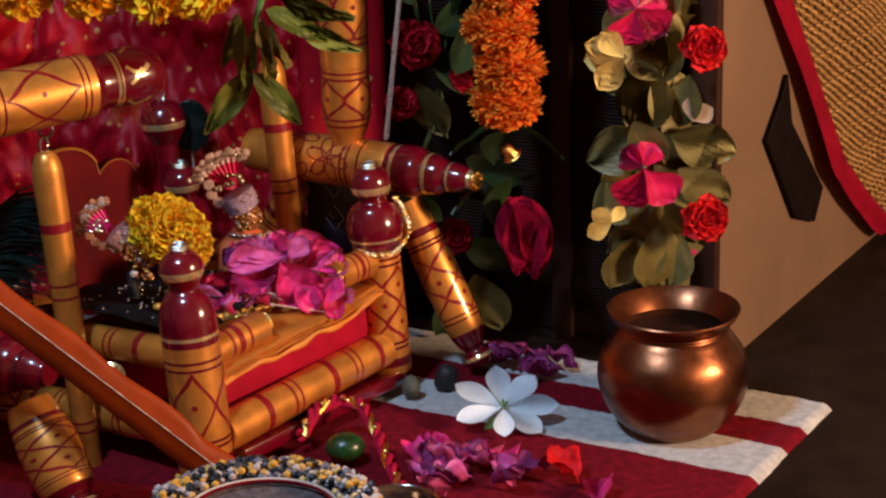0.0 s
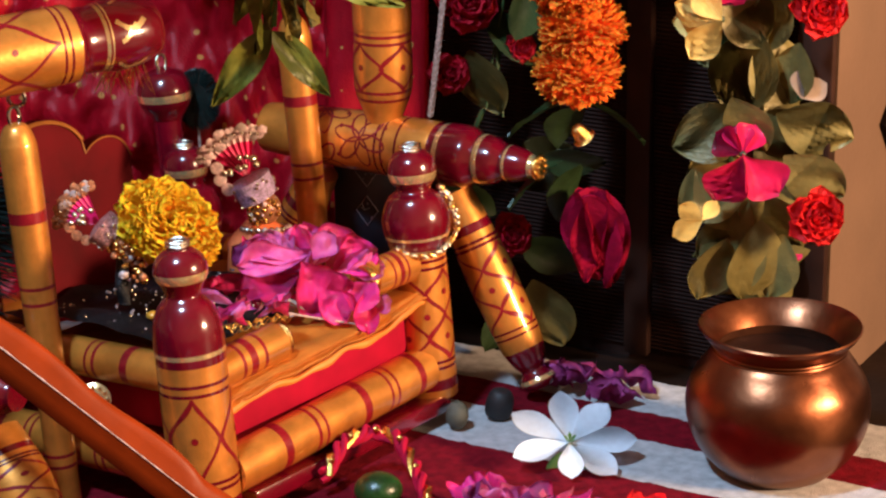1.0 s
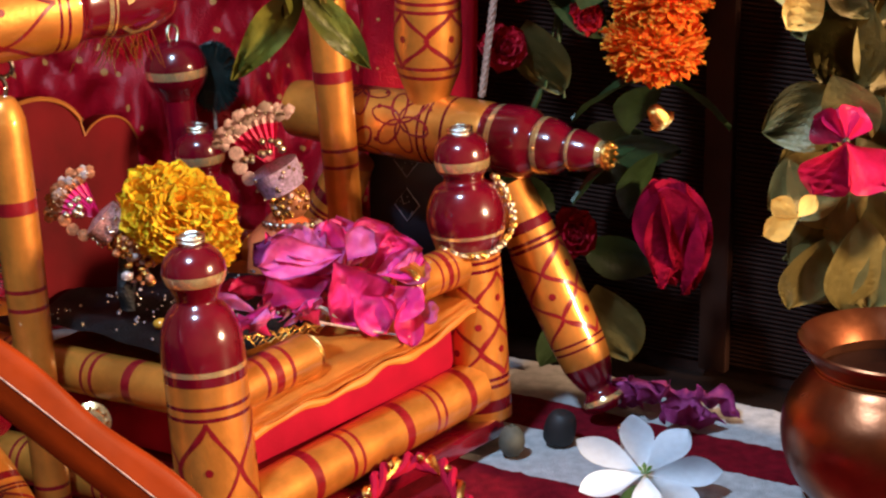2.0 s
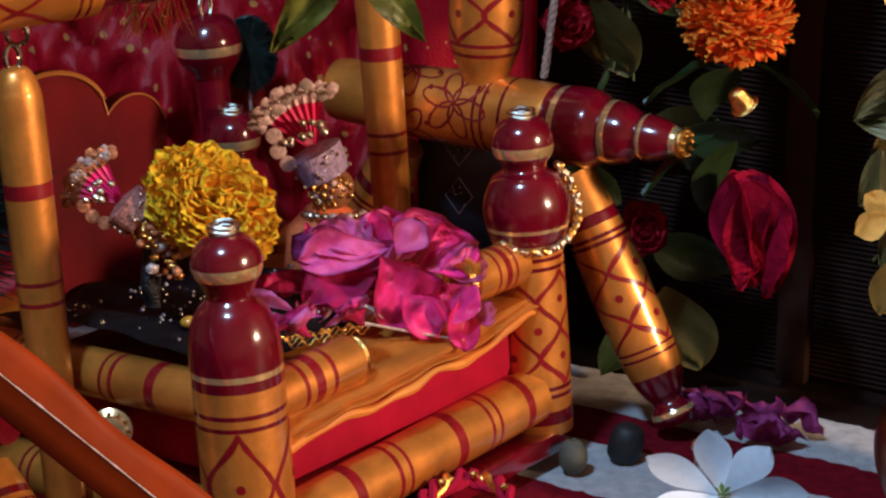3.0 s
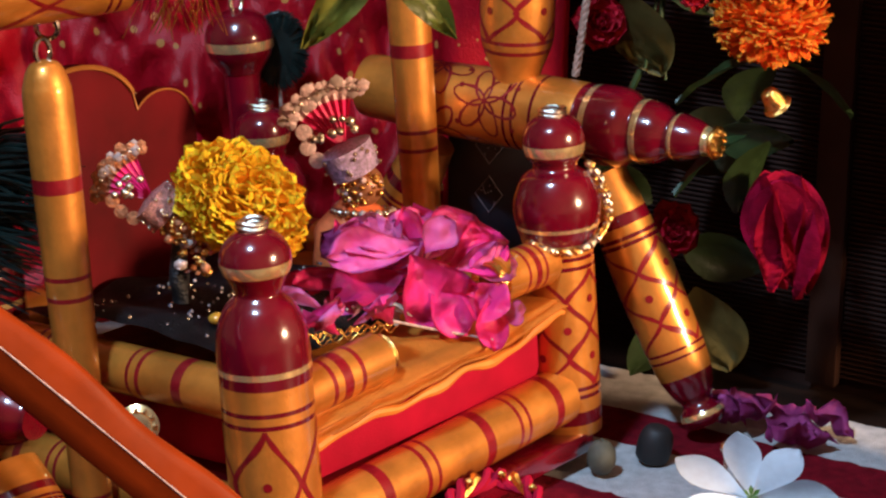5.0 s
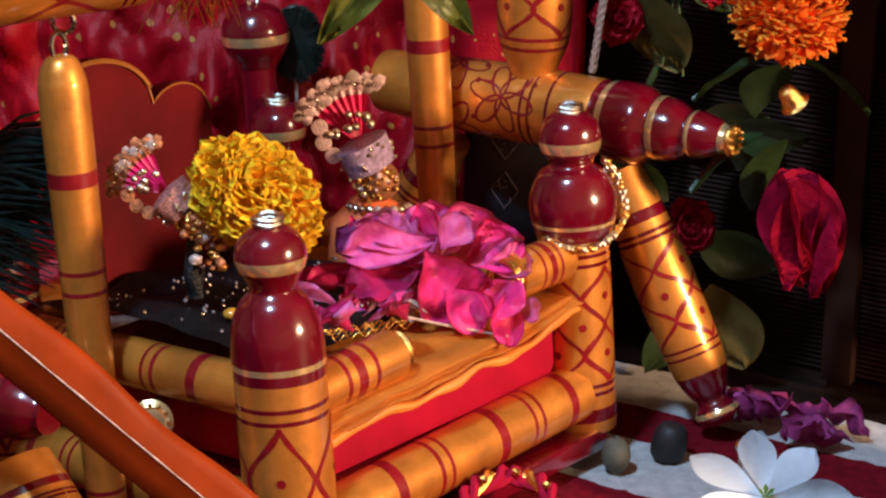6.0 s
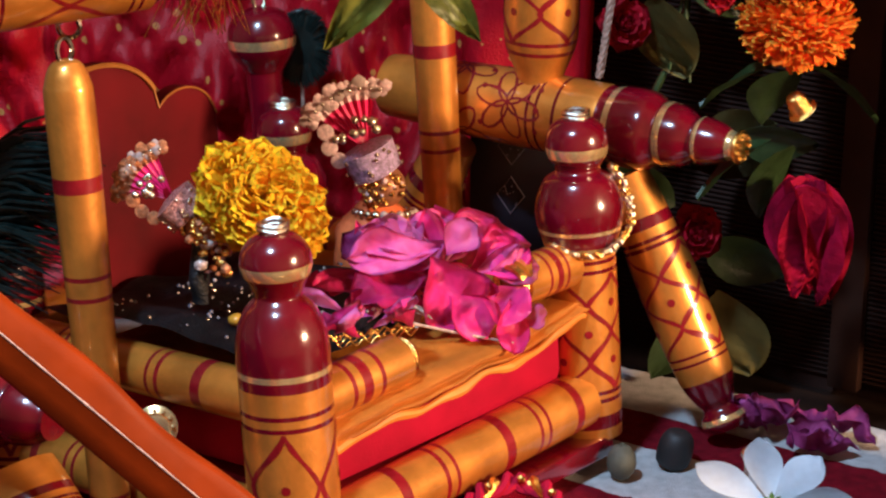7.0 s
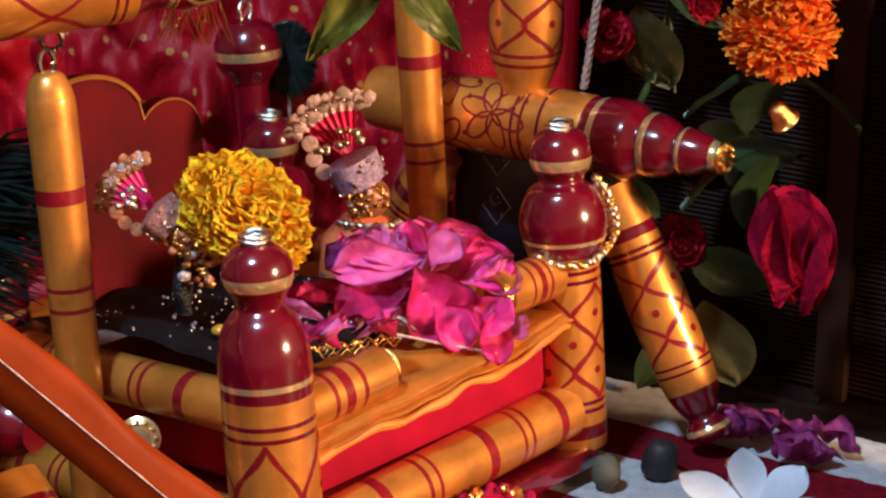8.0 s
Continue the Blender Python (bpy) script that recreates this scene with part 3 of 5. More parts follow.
def petal_mesh(name, mats, *args, **kw):
    bm = bmesh.new()
    petal(bm, Matrix.Identity(4), *args, **kw)
    me = bpy.data.meshes.new(name)
    bmesh.ops.solidify(bm, geom=bm.faces[:], thickness=0.0002)
    bmesh.ops.recalc_face_normals(bm, faces=bm.faces[:])
    bm.to_mesh(me)
    bm.free()
    me.materials.append(mats)
    for p in me.polygons:
        p.use_smooth = True
    me.set_sharp_from_angle(angle=radians(50))
    return me


def facing(x, y, z, nx, ny, nz, spin=0.0):
    """The pose at a place whose z axis is the given normal."""
    return Matrix.Translation((x, y, z)) @ Vector((nx, ny, nz)).to_track_quat("Z", "Y").to_matrix().to_4x4() @ pose(0, 0, 0, 0, 0, spin)


rng = random.Random(7)


def pompon(bm, r, n=260, flat=0.75, mi=0, low=-0.35, length=0.42, width=0.3, core=True, tumble=45):
    """A marigold head: ruffled florets all over a flattened dome."""
    if core:
        ball(bm, (0, 0, 0), r * 0.72, mi, 2, (1, 1, flat))
    for k in range(n):
        h = 1 - (1 - low) * (k + 0.5) / n
        a = k * 2.39996 + rng.uniform(-0.6, 0.6)
        h = max(low, min(1, h + rng.uniform(-0.06, 0.06)))
        s = math.sqrt(max(0, 1 - h * h))
        d = Vector((s * math.cos(a), s * math.sin(a), h))
        base = Vector((d.x, d.y, d.z * flat)) * r * (0.6 + 0.10 * noise.noise(d * 3.1))
        out = (d + Vector((rng.uniform(-0.3, 0.3), rng.uniform(-0.3, 0.3), rng.uniform(-0.1, 0.35)))).normalized()
        q = out.to_track_quat("Y", "Z").to_matrix().to_4x4()
        petal(bm, Matrix.Translation(base) @ q @ pose(0, 0, 0, rng.uniform(-25, 25), rng.uniform(-tumble, tumble), 0), r * length * rng.uniform(0.85, 1.15), r * width, 0.16, rng.uniform(-0.1, 0.25), mi, 6, 4, 0.70, 0.07, k)


# ---- seat upholstery and what lies on it ----
def grid_edge(u):
    """The hem of the orange cloth along the seat."""
    x = 0.006 + 0.136 * u
    drop = 0.0108 - 0.0045 * u + 0.0011 * math.sin(21 * x * 6 + 0.6) * (0.5 + u) + 0.0010 * noise.noise((x * 90, 0, 6))
    return Vector((x, -0.0082 + 0.0008 * math.sin(60 * x), 0.0545 + 0.0030 * max(0, (x - 0.10) / 0.04) - drop))


def cushion():
    t = thing("seat_cushion", "red cotton seat cushion under a folded orange satin cloth", "cushion", SEAT)
    bm = bmesh.new()
    box(bm, 0.126, 0.132, 0.024, pose(0.075, 0.066, 0.0385), 0.005)
    for v in bm.verts:
        v.co.z += 0.0015 * noise.noise(v.co * 30)
    part("pad", bm, RED_CLOTH, t)
    bm = bmesh.new()
    nx, ny, fall, grid = 90, 50, 12, []
    for i in range(nx + 1):
        row = []
        x = 0.006 + 0.136 * i / nx
        u = i / nx
        drop = 0.0108 - 0.0045 * u + 0.0011 * math.sin(21 * x * 6 + 0.6) * (0.5 + u) + 0.0010 * noise.noise((x * 90, 0, 6))
        top = 0.0545 + 0.0030 * max(0, (x - 0.10) / 0.04)
        for j in range(fall, 0, -1):
            q = j / fall
            y = -0.0062 - 0.0022 * math.sin(3.14 * q) + 0.0019 * math.sin(11 * q + 34 * x + 3.0 * noise.noise((x * 30, q * 2, 1))) * (1.1 - 0.4 * u)
            row.append(bm.verts.new((x, y, top - drop * q)))
        for j in range(ny + 1):
            v = j / ny
            y = -0.0045 + 0.125 * v
            fold = 0.0022 * math.sin(70 * x + 4 * math.sin(60 * y)) * max(0, 1 - v * 4) + 0.0016 * noise.noise((x * 40, y * 60, 2))
            row.append(bm.verts.new((x, y, top + fold * min(1, v * 8) + 0.004 * math.sin(3.14 * v))))
        grid.append(row)
    for i in range(nx):
        for j in range(ny + fall):
            bm.faces.new((grid[i][j], grid[i + 1][j], grid[i + 1][j + 1], grid[i][j + 1]))
    bmesh.ops.solidify(bm, geom=bm.faces[:], thickness=0.0016)
    part("folded_cloth", bm, ORANGE_CLOTH, t, "wrinkled orange satin cloth with a rolled edge", angle=180)
    bm = bmesh.new()
    edge = []
    for i in range(0, nx + 1, 2):
        edge.append(grid_edge(i / nx))
    tube(bm, edge, lambda s: 0.0015 + 0.0004 * math.sin(30 * s), 8)
    part("rolled_edge", bm, ORANGE_CLOTH, t)
    bm = bmesh.new()
    box(bm, 0.132, 0.150, 0.004, pose(0.075, 0.07, 0.0245), 0.001)
    part("seat_board", bm, BOARD, seat)


cushion()

# backrest board with its gold rim
def backrest():
    top = []
    for k in range(41):
        x = 0.026 + 0.070 * k / 40
        if x < 0.0665:
            z = 0.1285 + 0.0215 * math.sqrt(max(0, 1 - ((x - 0.040) / 0.0285) ** 2)) if x > 0.0125 else 0.1285 - (0.0125 - x) * 0.6
        else:
            z = 0.122 + 0.0125 * math.sqrt(max(0, 1 - ((x - 0.080) / 0.0150) ** 2))
        top.append((x, z))
    bm = bmesh.new()
    loop = [bm.verts.new((x, 0.127, z)) for x, z in top] + [bm.verts.new((0.096, 0.127, 0.06)), bm.verts.new((0.026, 0.127, 0.06))]
    f = bm.faces.new(loop)
    ex = bmesh.ops.extrude_face_region(bm, geom=[f])
    bmesh.ops.translate(bm, verts=[v for v in ex["geom"] if isinstance(v, bmesh.types.BMVert)], vec=(0, 0.006, 0))
    b = part("backrest", bm, BOARD, seat)
    bm = bmesh.new()
    tube(bm, [(x, 0.1262, z - 0.0006) for x, z in top if x < 0.067], 0.0010, 6)
    tube(bm, [(x, 0.1265, z - 0.0004) for x, z in top if x >= 0.066], 0.0004, 6)
    part("gold_rim", bm, mat("dull_gold_edge", (0.46, 0.18, 0.035), 0.45, 0.2), b)


backrest()
# capped rear hanger behind the seat
CAP = banded([(0.006, 0.0), (0.0062, 0.075), (0.0068, 0.112), (0.0078, 0.117), (0.0118, 0.1235), (0.0128, 0.129), (0.0122, 0.134), (0.0090, 0.1395), (0.003, 0.142)],
             [(0.1262, 0.1300, 2)], lambda z: 1)
cap = part("rear_hanger", lathe(bmesh.new(), CAP, 36), [GOLD, RED, BRIGHTGOLD], seat, m=pose(0.157, 0.1630, 0.0065) @ Matrix.Diagonal((1.08, 1.08, 1.0, 1)))
hook = bmesh.new()
tube(hook, [(0.003 * math.cos(a * 0.4189), 0, 0.145 + 0.004 * math.sin(a * 0.4189)) for a in range(15)], 0.0008, 6, 0, True)
part("hook", hook, SILVER, cap)
# gold button on the left side
btn = bmesh.new()
lathe(btn, [(0.004, -0.03, 0), (0.004, 0, 0), (0.0068, 0.0002, 0), (0.0072, 0.0012, 0), (0.0050, 0.0024, 0), (0.0045, 0.0018, 0), (0.0005, 0.0026, 0)], 24)
for k in range(12):
    ball(btn, (0.0056 * math.cos(k * 0.5236), 0.0056 * math.sin(k * 0.5236), 0.0022), 0.0009)
part("side_button", btn, BRIGHTGOLD, seat, "gold filigree button", m=along((-0.016, 0.046, 0.049), (-0.060, 0.005, 0.060)))


def black_cloth():
    bm = bmesh.new()
    nx, ny, grid = 56, 50, []
    for i in range(nx + 1):
        row = []
        for j in range(ny + 1):
            u, v = i / nx, j / ny
            x, y = 0.002 + 0.100 * u, 0.018 + 0.104 * v + 0.010 * u * (1 - v)
            z = 0.0655 + 0.0045 * noise.noise((x * 45, y * 45, 5)) + 0.004 * math.sin(3.14 * v) + 0.005 * (1 - u)
            if j == 0:
                z -= 0.007
            row.append(bm.verts.new((x, y, z)))
        grid.append(row)
    for i in range(nx):
        for j in range(ny):
            bm.faces.new((grid[i][j], grid[i + 1][j], grid[i + 1][j + 1], grid[i][j + 1]))
    bmesh.ops.solidify(bm, geom=bm.faces[:], thickness=0.002)
    t = thing("black_cloth", "rumpled black cloth embroidered with beads on the cushion", "cloth", SEAT)
    part("cloth", bm, BLACK_CLOTH, t, angle=80)
    bm = bmesh.new()
    for k in range(170):
        x, y = rng.uniform(0.004, 0.10), rng.uniform(0.018, 0.10)
        ball(bm, (x, y, 0.0665 + 0.004 * math.sin(3.14 * (y - 0.018) / 0.104) + 0.005 * (1 - x / 0.1) + 0.001), rng.uniform(0.0005, 0.0009), rng.choice((0, 0, 1, 2)))
    tagged(part("bead", bm, [BEADS[3], BEADS[2], SILVER], t), kind="stuff")
    bm = bmesh.new()
    for row in range(3):
        tube(bm, [(0.040 + 0.0011 * q, 0.0215 - 0.00052 * q - 0.0022 * row, 0.0668 - 0.0008 * row + 0.0011 * math.sin(q * 1.57 + row)) for q in range(25)], 0.00030, 5)
    for q in range(26):
        ball(bm, (0.040 + 0.0010 * q, 0.0200 - 0.00050 * q + rng.uniform(-0.003, 0.002), 0.0672), rng.uniform(0.0004, 0.0008))
    part("gold_border", bm, METALGOLD, t, "gold embroidered edge")
    for k, (x, y, c) in enumerate(((0.030, 0.040, 2), (0.037, 0.050, 2), (0.022, 0.045, 1))):
        bm = ball(bmesh.new(), (x, y, 0.075), 0.0030, 0, 2, (1, 1, 0.7))
        part("pearl", bm, BEADS[c], t)


black_cloth()


def statue(name, label, where, lean, size, robe, girth=1.0, band=LILAC, lace=LACE):
    """A small dressed figure as one plain mesh: body, plain head, glittering cap band and a pleated fan crest."""
    bm = bmesh.new()
    tilt = pose(0, 0, 0, 0, -lean, 0)
    body = [(0.0120, -0.030, 0), (0.0130, -0.022, 0), (0.0125, -0.012, 0), (0.0085, -0.006, 0), (0.0045, -0.002, 0)]
    for i in range(44 if girth < 0.5 else 0):
        ball(bm, (rng.uniform(-0.006, 0.008), rng.uniform(-0.007, 0.003), rng.uniform(-0.016, 0.001)), rng.uniform(0.0010, 0.0027), rng.choice((7, 4, 2, 7, 4, 6)), 1, (1, 0.7, rng.uniform(0.5, 1)))
    lathe(bm, smooth_profile([(r * girth, z, 0) for r, z, _ in body], 5), 24, pose(-0.005, 0.004, 0))
    for v in bm.verts:
        v.co += Vector((1, 1, 0.5)) * 0.0016 * noise.noise(v.co * 120)
    ball(bm, tilt @ Vector((0, 0, 0.0045)), 0.0068, 1, 3)
    lathe(bm, [(0.0060, 0.0085, 2), (0.0078, 0.0092, 2), (0.0084, 0.0135, 2), (0.0089, 0.0180, 2), (0.0075, 0.0184, 2), (0.003, 0.0195, 2)], 28, tilt)
    n, rows = 14, []
    for i in range(n + 1):
        a = radians(-31 + 62 * i / n)
        d = Vector((math.sin(a), 0, math.cos(a)))
        row = []
        for s, lift in ((0.002, 0), (0.010, 0.0004), (0.0165, 0.0008), (0.0185, 0.0009)):
            row.append(bm.verts.new(tilt @ (Vector((0, 0.001, 0.017)) + d * s + Vector((0, (1 if i % 2 else -1) * lift, 0)))))
        rows.append(row)
    for i in range(n):
        for j in range(3):
            bm.faces.new((rows[i][j], rows[i + 1][j], rows[i + 1][j + 1], rows[i][j + 1])).material_index = 4 if j == 2 else 3
    for i in range(9):
        a = radians(-36 + 72 * i / 8)
        c = Vector((0, 0.001, 0.017)) + Vector((math.sin(a), 0, math.cos(a))) * 0.0205
        for k in range(4):
            o = Vector((math.cos(k * 1.57 + i), rng.uniform(-0.4, 0.4), math.sin(k * 1.57 + i))) * rng.uniform(0.0012, 0.0026)
            ball(bm, tilt @ (c + o), rng.uniform(0.0016, 0.0025), rng.choice((4, 4, 4, 6)), 1, (1, 0.3, 1))
        ball(bm, tilt @ (c + Vector((0, -0.002, 0))), 0.0008, 5)
    for i in range(3):
        lathe(bm, [(0.0019, 0, 4), (0.0027, 0.0004, 4), (0.0025, 0.0010, 4), (0.0005, 0.0013, 4)], 14, tilt @ Matrix.Translation((-0.0088 - 0.001 * (i % 2), -0.003, 0.0185 + 0.0050 * i)) @ pose(0, 0, 0, 90, 0, 0))
    for i in range(9):
        ball(bm, tilt @ Vector((rng.uniform(-0.007, 0.007), -0.0034, rng.uniform(0.022, 0.032))), rng.uniform(0.0013, 0.0021), 5, 1)
    for i in range(34):
        a, h = rng.uniform(-2.6, -0.5), rng.uniform(-0.7, 0.6)
        ball(bm, tilt @ Vector((0.0068 * math.cos(a) * math.sqrt(1 - h * h), 0.0068 * math.sin(a) * math.sqrt(1 - h * h), 0.0045 + 0.0068 * h)), rng.uniform(0.0006, 0.0016), rng.choice((7, 7, 4)))
    for i in range(16):
        a = rng.uniform(0, 6.28)
        ball(bm, tilt @ Vector((0.0062 * math.cos(a), -0.0040 - 0.0025 * math.sin(a) ** 2, 0.0045 + 0.0060 * math.sin(a))), rng.uniform(0.0007, 0.0014), 7)
    for i in range(26):
        a = rng.uniform(0, 6.28)
        ball(bm, tilt @ Vector((0.0089 * math.cos(a), 0.0089 * math.sin(a), rng.uniform(0.0095, 0.0175))), 0.0008, 5)
    for i in range(22):
        a = i * 0.28
        ball(bm, Vector((-0.002 + 0.0095 * girth * math.cos(a), 0.003 + 0.0095 * girth * math.sin(a), -0.0055 - 0.002 * math.sin(a))), 0.0015, rng.choice((5, 6)))
    ob = single(name, bm, [robe, SKIN, band, FAN, lace, SILVER, BEADS[2], METALGOLD], label, "statue", Matrix.Translation(where) @ Matrix.Scale(size, 4), angle=60)
    return ob


statue("statue", "small dressed figure with a pink fan crest on the swing cushion", SEAT @ Vector((0.1160, 0.060, 0.0925)), 25, 1.15, ORANGE_ROBE)
statue("statue", "small figure with a jewelled cap beside a yellow marigold", SEAT @ Vector((0.0225, 0.055, 0.104)), 49, 0.90, BLACK_CLOTH, 0.3, ROSEGLITTER, GOLDLACE)

bm = bmesh.new()
pompon(bm, 0.0200, 520, 0.62, low=-0.25, length=0.44, width=0.30)
single("marigold_flower", bm, YELLOW, "fresh yellow marigold flower resting between the figures", "flower", Matrix.Translation(SEAT @ Vector((0.0355, 0.043, 0.1125))) @ pose(0, 0, 0, 0, 38, 0) @ Matrix.Diagonal((1.20, 1, 0.85, 1)) @ facing(0, 0, 0, 0.12, -0.86, 0.5), angle=180)


def laid_petal(parent, dx, dy, dz, turn, length, width, nrm, material, k, cup=0.18, curl=0.12):
    """A petal from a base point; turn: its way, clockwise from upright as seen from the front; nrm: what its face points at."""
    n = Vector(nrm).normalized()
    d = math.sin(radians(turn)) * Vector((1, 0, 0)) + math.cos(radians(turn)) * Vector((0, 0.33, 0.944))
    d = (d - d.dot(n) * n).normalized()
    m = Matrix((d.cross(n), d, n)).transposed().to_4x4()
    bm = bmesh.new()
    petal(bm, Matrix.Identity(4), length, width, cup, curl, 0, 14, 12, 0.62, 0.03, k)
    for v in bm.verts:
        q = v.co * 75 + Vector((k * 3.1, k, 0))
        v.co += Vector((noise.noise(q + Vector((9, 0, 0))) * 0.4, noise.noise(q + Vector((0, 9, 0))) * 0.4, noise.noise(q))) * 0.0058 * (0.25 + v.co.y / length)
        v.co.z += 0.0018 * noise.noise(v.co * 210 + Vector((k, 0, 0)))
        v.co.y += 0.0035 * noise.noise((v.co.x * 260, k, 4)) * (v.co.y / length) ** 4
    bmesh.ops.solidify(bm, geom=bm.faces[:], thickness=0.0003)
    part("petal", bm, material, parent, m=Matrix.Translation((dx, dy, dz)) @ m, angle=180)


blossom = thing("rose_blossom", "wilting magenta rose with loose petals on the swing seat", "flower", Matrix.Translation(SEAT @ Vector((0.0885, 0.020, 0.0768))) @ Matrix.Scale(0.91, 4))
for k, (x, y, z, a, ln, w, n, mt) in enumerate((
        (0.002, -0.001, 0.008, 155, 0.030, 0.031, (0.42, -0.85, 0.34), ROSE), (0.005, 0.003, 0.008, -75, 0.032, 0.020, (-0.1, -0.6, 0.8), PALEROSE),
        (0.006, 0.004, 0.010, -100, 0.036, 0.018, (0, -0.8, 0.5), PALEROSE), (0.014, 0.010, 0.000, 30, 0.024, 0.028, (0.2, -0.8, 0.5), ROSE),
        (0.006, 0.008, 0.000, -8, 0.022, 0.026, (0, -0.8, 0.5), PALEROSE), (0.008, 0.000, 0.008, 35, 0.016, 0.014, (0.1, -0.8, 0.5), PALEROSE),
        (0.032, -0.006, -0.006, 175, 0.020, 0.014, (0.2, -0.9, 0.35), ROSE), (0.036, -0.005, -0.014, 86, 0.011, 0.010, (0.1, -0.8, 0.5), PALEROSE),
        (-0.008, 0.000, -0.003, -102, 0.036, 0.016, (0, -0.45, 0.9), ROSE), (-0.022, 0.002, -0.008, -95, 0.030, 0.012, (0, -0.4, 0.9), ROSE),
        (0.000, 0.000, 0.000, -128, 0.028, 0.024, (-0.1, -0.6, 0.8), ROSE), (0.010, -0.003, -0.006, 145, 0.024, 0.018, (0.1, -0.7, 0.7), ROSE),
        (-0.006, -0.005, -0.010, 158, 0.011, 0.006, (0, -0.7, 0.7), CREAM), (0.016, 0.006, 0.000, 65, 0.024, 0.024, (0.2, -0.8, 0.6), ROSE), (-0.012, 0.004, 0.002, -62, 0.022, 0.020, (0, -0.6, 0.8), PURPLE),
        (-0.014, -0.003, -0.004, -150, 0.020, 0.016, (-0.1, -0.7, 0.7), PALEROSE), (0.020, -0.004, -0.004, 120, 0.022, 0.018, (0.2, -0.7, 0.7), ROSE), (-0.002, 0.002, 0.006, -40, 0.018, 0.018, (-0.2, -0.7, 0.7), PALEROSE),
        (-0.034, 0.001, -0.010, -60, 0.016, 0.010, (0, -0.4, 0.9), ROSE), (0.024, 0.004, 0.000, 85, 0.020, 0.018, (0.1, -0.7, 0.7), PALEROSE))):
    laid_petal(blossom, x, y, z, a, ln, w, n, mt, k, 0.3 if k == 0 else 0.22, 0.1 if k == 0 else 0.12)
for k in range(14):
    laid_petal(blossom, rng.uniform(-0.022, 0.020), rng.uniform(0.002, 0.010), rng.uniform(-0.010, 0.004), rng.uniform(-120, 120), rng.uniform(0.014, 0.024), rng.uniform(0.008, 0.015),
               (rng.uniform(-0.4, 0.4), -0.7, rng.uniform(0.3, 0.9)), rng.choice((ROSE, ROSE, PALEROSE)), k + 40, 0.3, 0.3)
bm = bmesh.new()
tube(bm, [SEAT @ Vector(p) for p in ((0.070, 0.010, 0.066), (0.084, 0.002, 0.060), (0.098, -0.010, 0.0545))], 0.0005, 6)
single("flower_stalk", bm, TWINE, "thin dry flower stalk lying on the orange cloth", "stalk")
for k, (x, y, z, a) in enumerate(((0.078, 0.008, 0.0655, 40), (0.052, 0.012, 0.0690, 200), (0.044, 0.010, 0.0685, 100), (0.060, 0.010, 0.0690, 150), (0.036, 0.014, 0.0710, 170), (0.066, 0.006, 0.0665, 120), (0.028, 0.016, 0.0720, 210), (0.050, 0.022, 0.0735, 80), (0.040, 0.024, 0.0745, 20))):
    bm = bmesh.new()
    petal(bm, Matrix.Identity(4), 0.012 + 0.009 * (k > 0), 0.007 + 0.004 * (k > 0), 0.3, 0.25, 0, 7, 5, wave=0.06, seed=k)
    bmesh.ops.solidify(bm, geom=bm.faces[:], thickness=0.0003)
    single("fallen_petal", bm, CREAM if k == 0 else (ROSE, PALEROSE, ROSE)[k % 3], "small curled petal fallen on the black cloth", "petal", SEAT @ pose(x, y, z, 20, 10, a), "fallen petals", angle=180)

# bead string on the front right post
string = thing("bead_string", "string of silver and gold beads looped round the post", "bead string", SEAT)
keys = ((0.103, -45, 0.0120), (0.096, -48, 0.0165), (0.088, -50, 0.0182), (0.082, -58, 0.0180), (0.0775, -85, 0.0160), (0.0750, -115, 0.0152), (0.0755, -150, 0.0150), (0.0785, -190, 0.0150))
bm = bmesh.new()
for k in range(52):
    t = k / 51 * (len(keys) - 1)
    i = min(int(t), len(keys) - 2)
    z, a, r = (p + (q - p) * (t - i) for p, q in zip(keys[i], keys[i + 1]))
    o = 0.0007 * math.sin(k * 2.2)
    ball(bm, (0.15 + (r + o) * math.cos(radians(a)), (r + o) * math.sin(radians(a)), z + o), rng.uniform(0.0011, 0.0018), rng.choice((0, 0, 1)))
tagged(part("bead", bm, [SILVER, METALGOLD], string), kind="stuff")

# ---- red brocade curtain behind the swing ----
def curtain():
    bm = bmesh.new()
    nx, nz, grid = 110, 40, []
    for i in range(nx + 1):
        row = []
        for j in range(nz + 1):
            a, z = -0.62 + 0.505 * i / nx, 0.001 + 0.46 * j / nz
            b = 0.126 + 0.007 * math.sin(a * 95 + 0.8 * math.sin(z * 14)) + 0.004 * math.sin(a * 210 + z * 9) + 0.004 * noise.noise((a * 14, z * 10, 4))
            row.append(bm.verts.new((a, b, z)))
        grid.append(row)
    for i in range(nx):
        for j in range(nz):
            bm.faces.new((grid[i][j], grid[i + 1][j], grid[i + 1][j + 1], grid[i][j + 1]))
    bmesh.ops.solidify(bm, geom=bm.faces[:], thickness=0.001)
    single("brocade_curtain", bm, BROCADE, "red brocade cloth with gold motifs hung in folds behind the swing", "curtain", STAND, angle=180)


curtain()


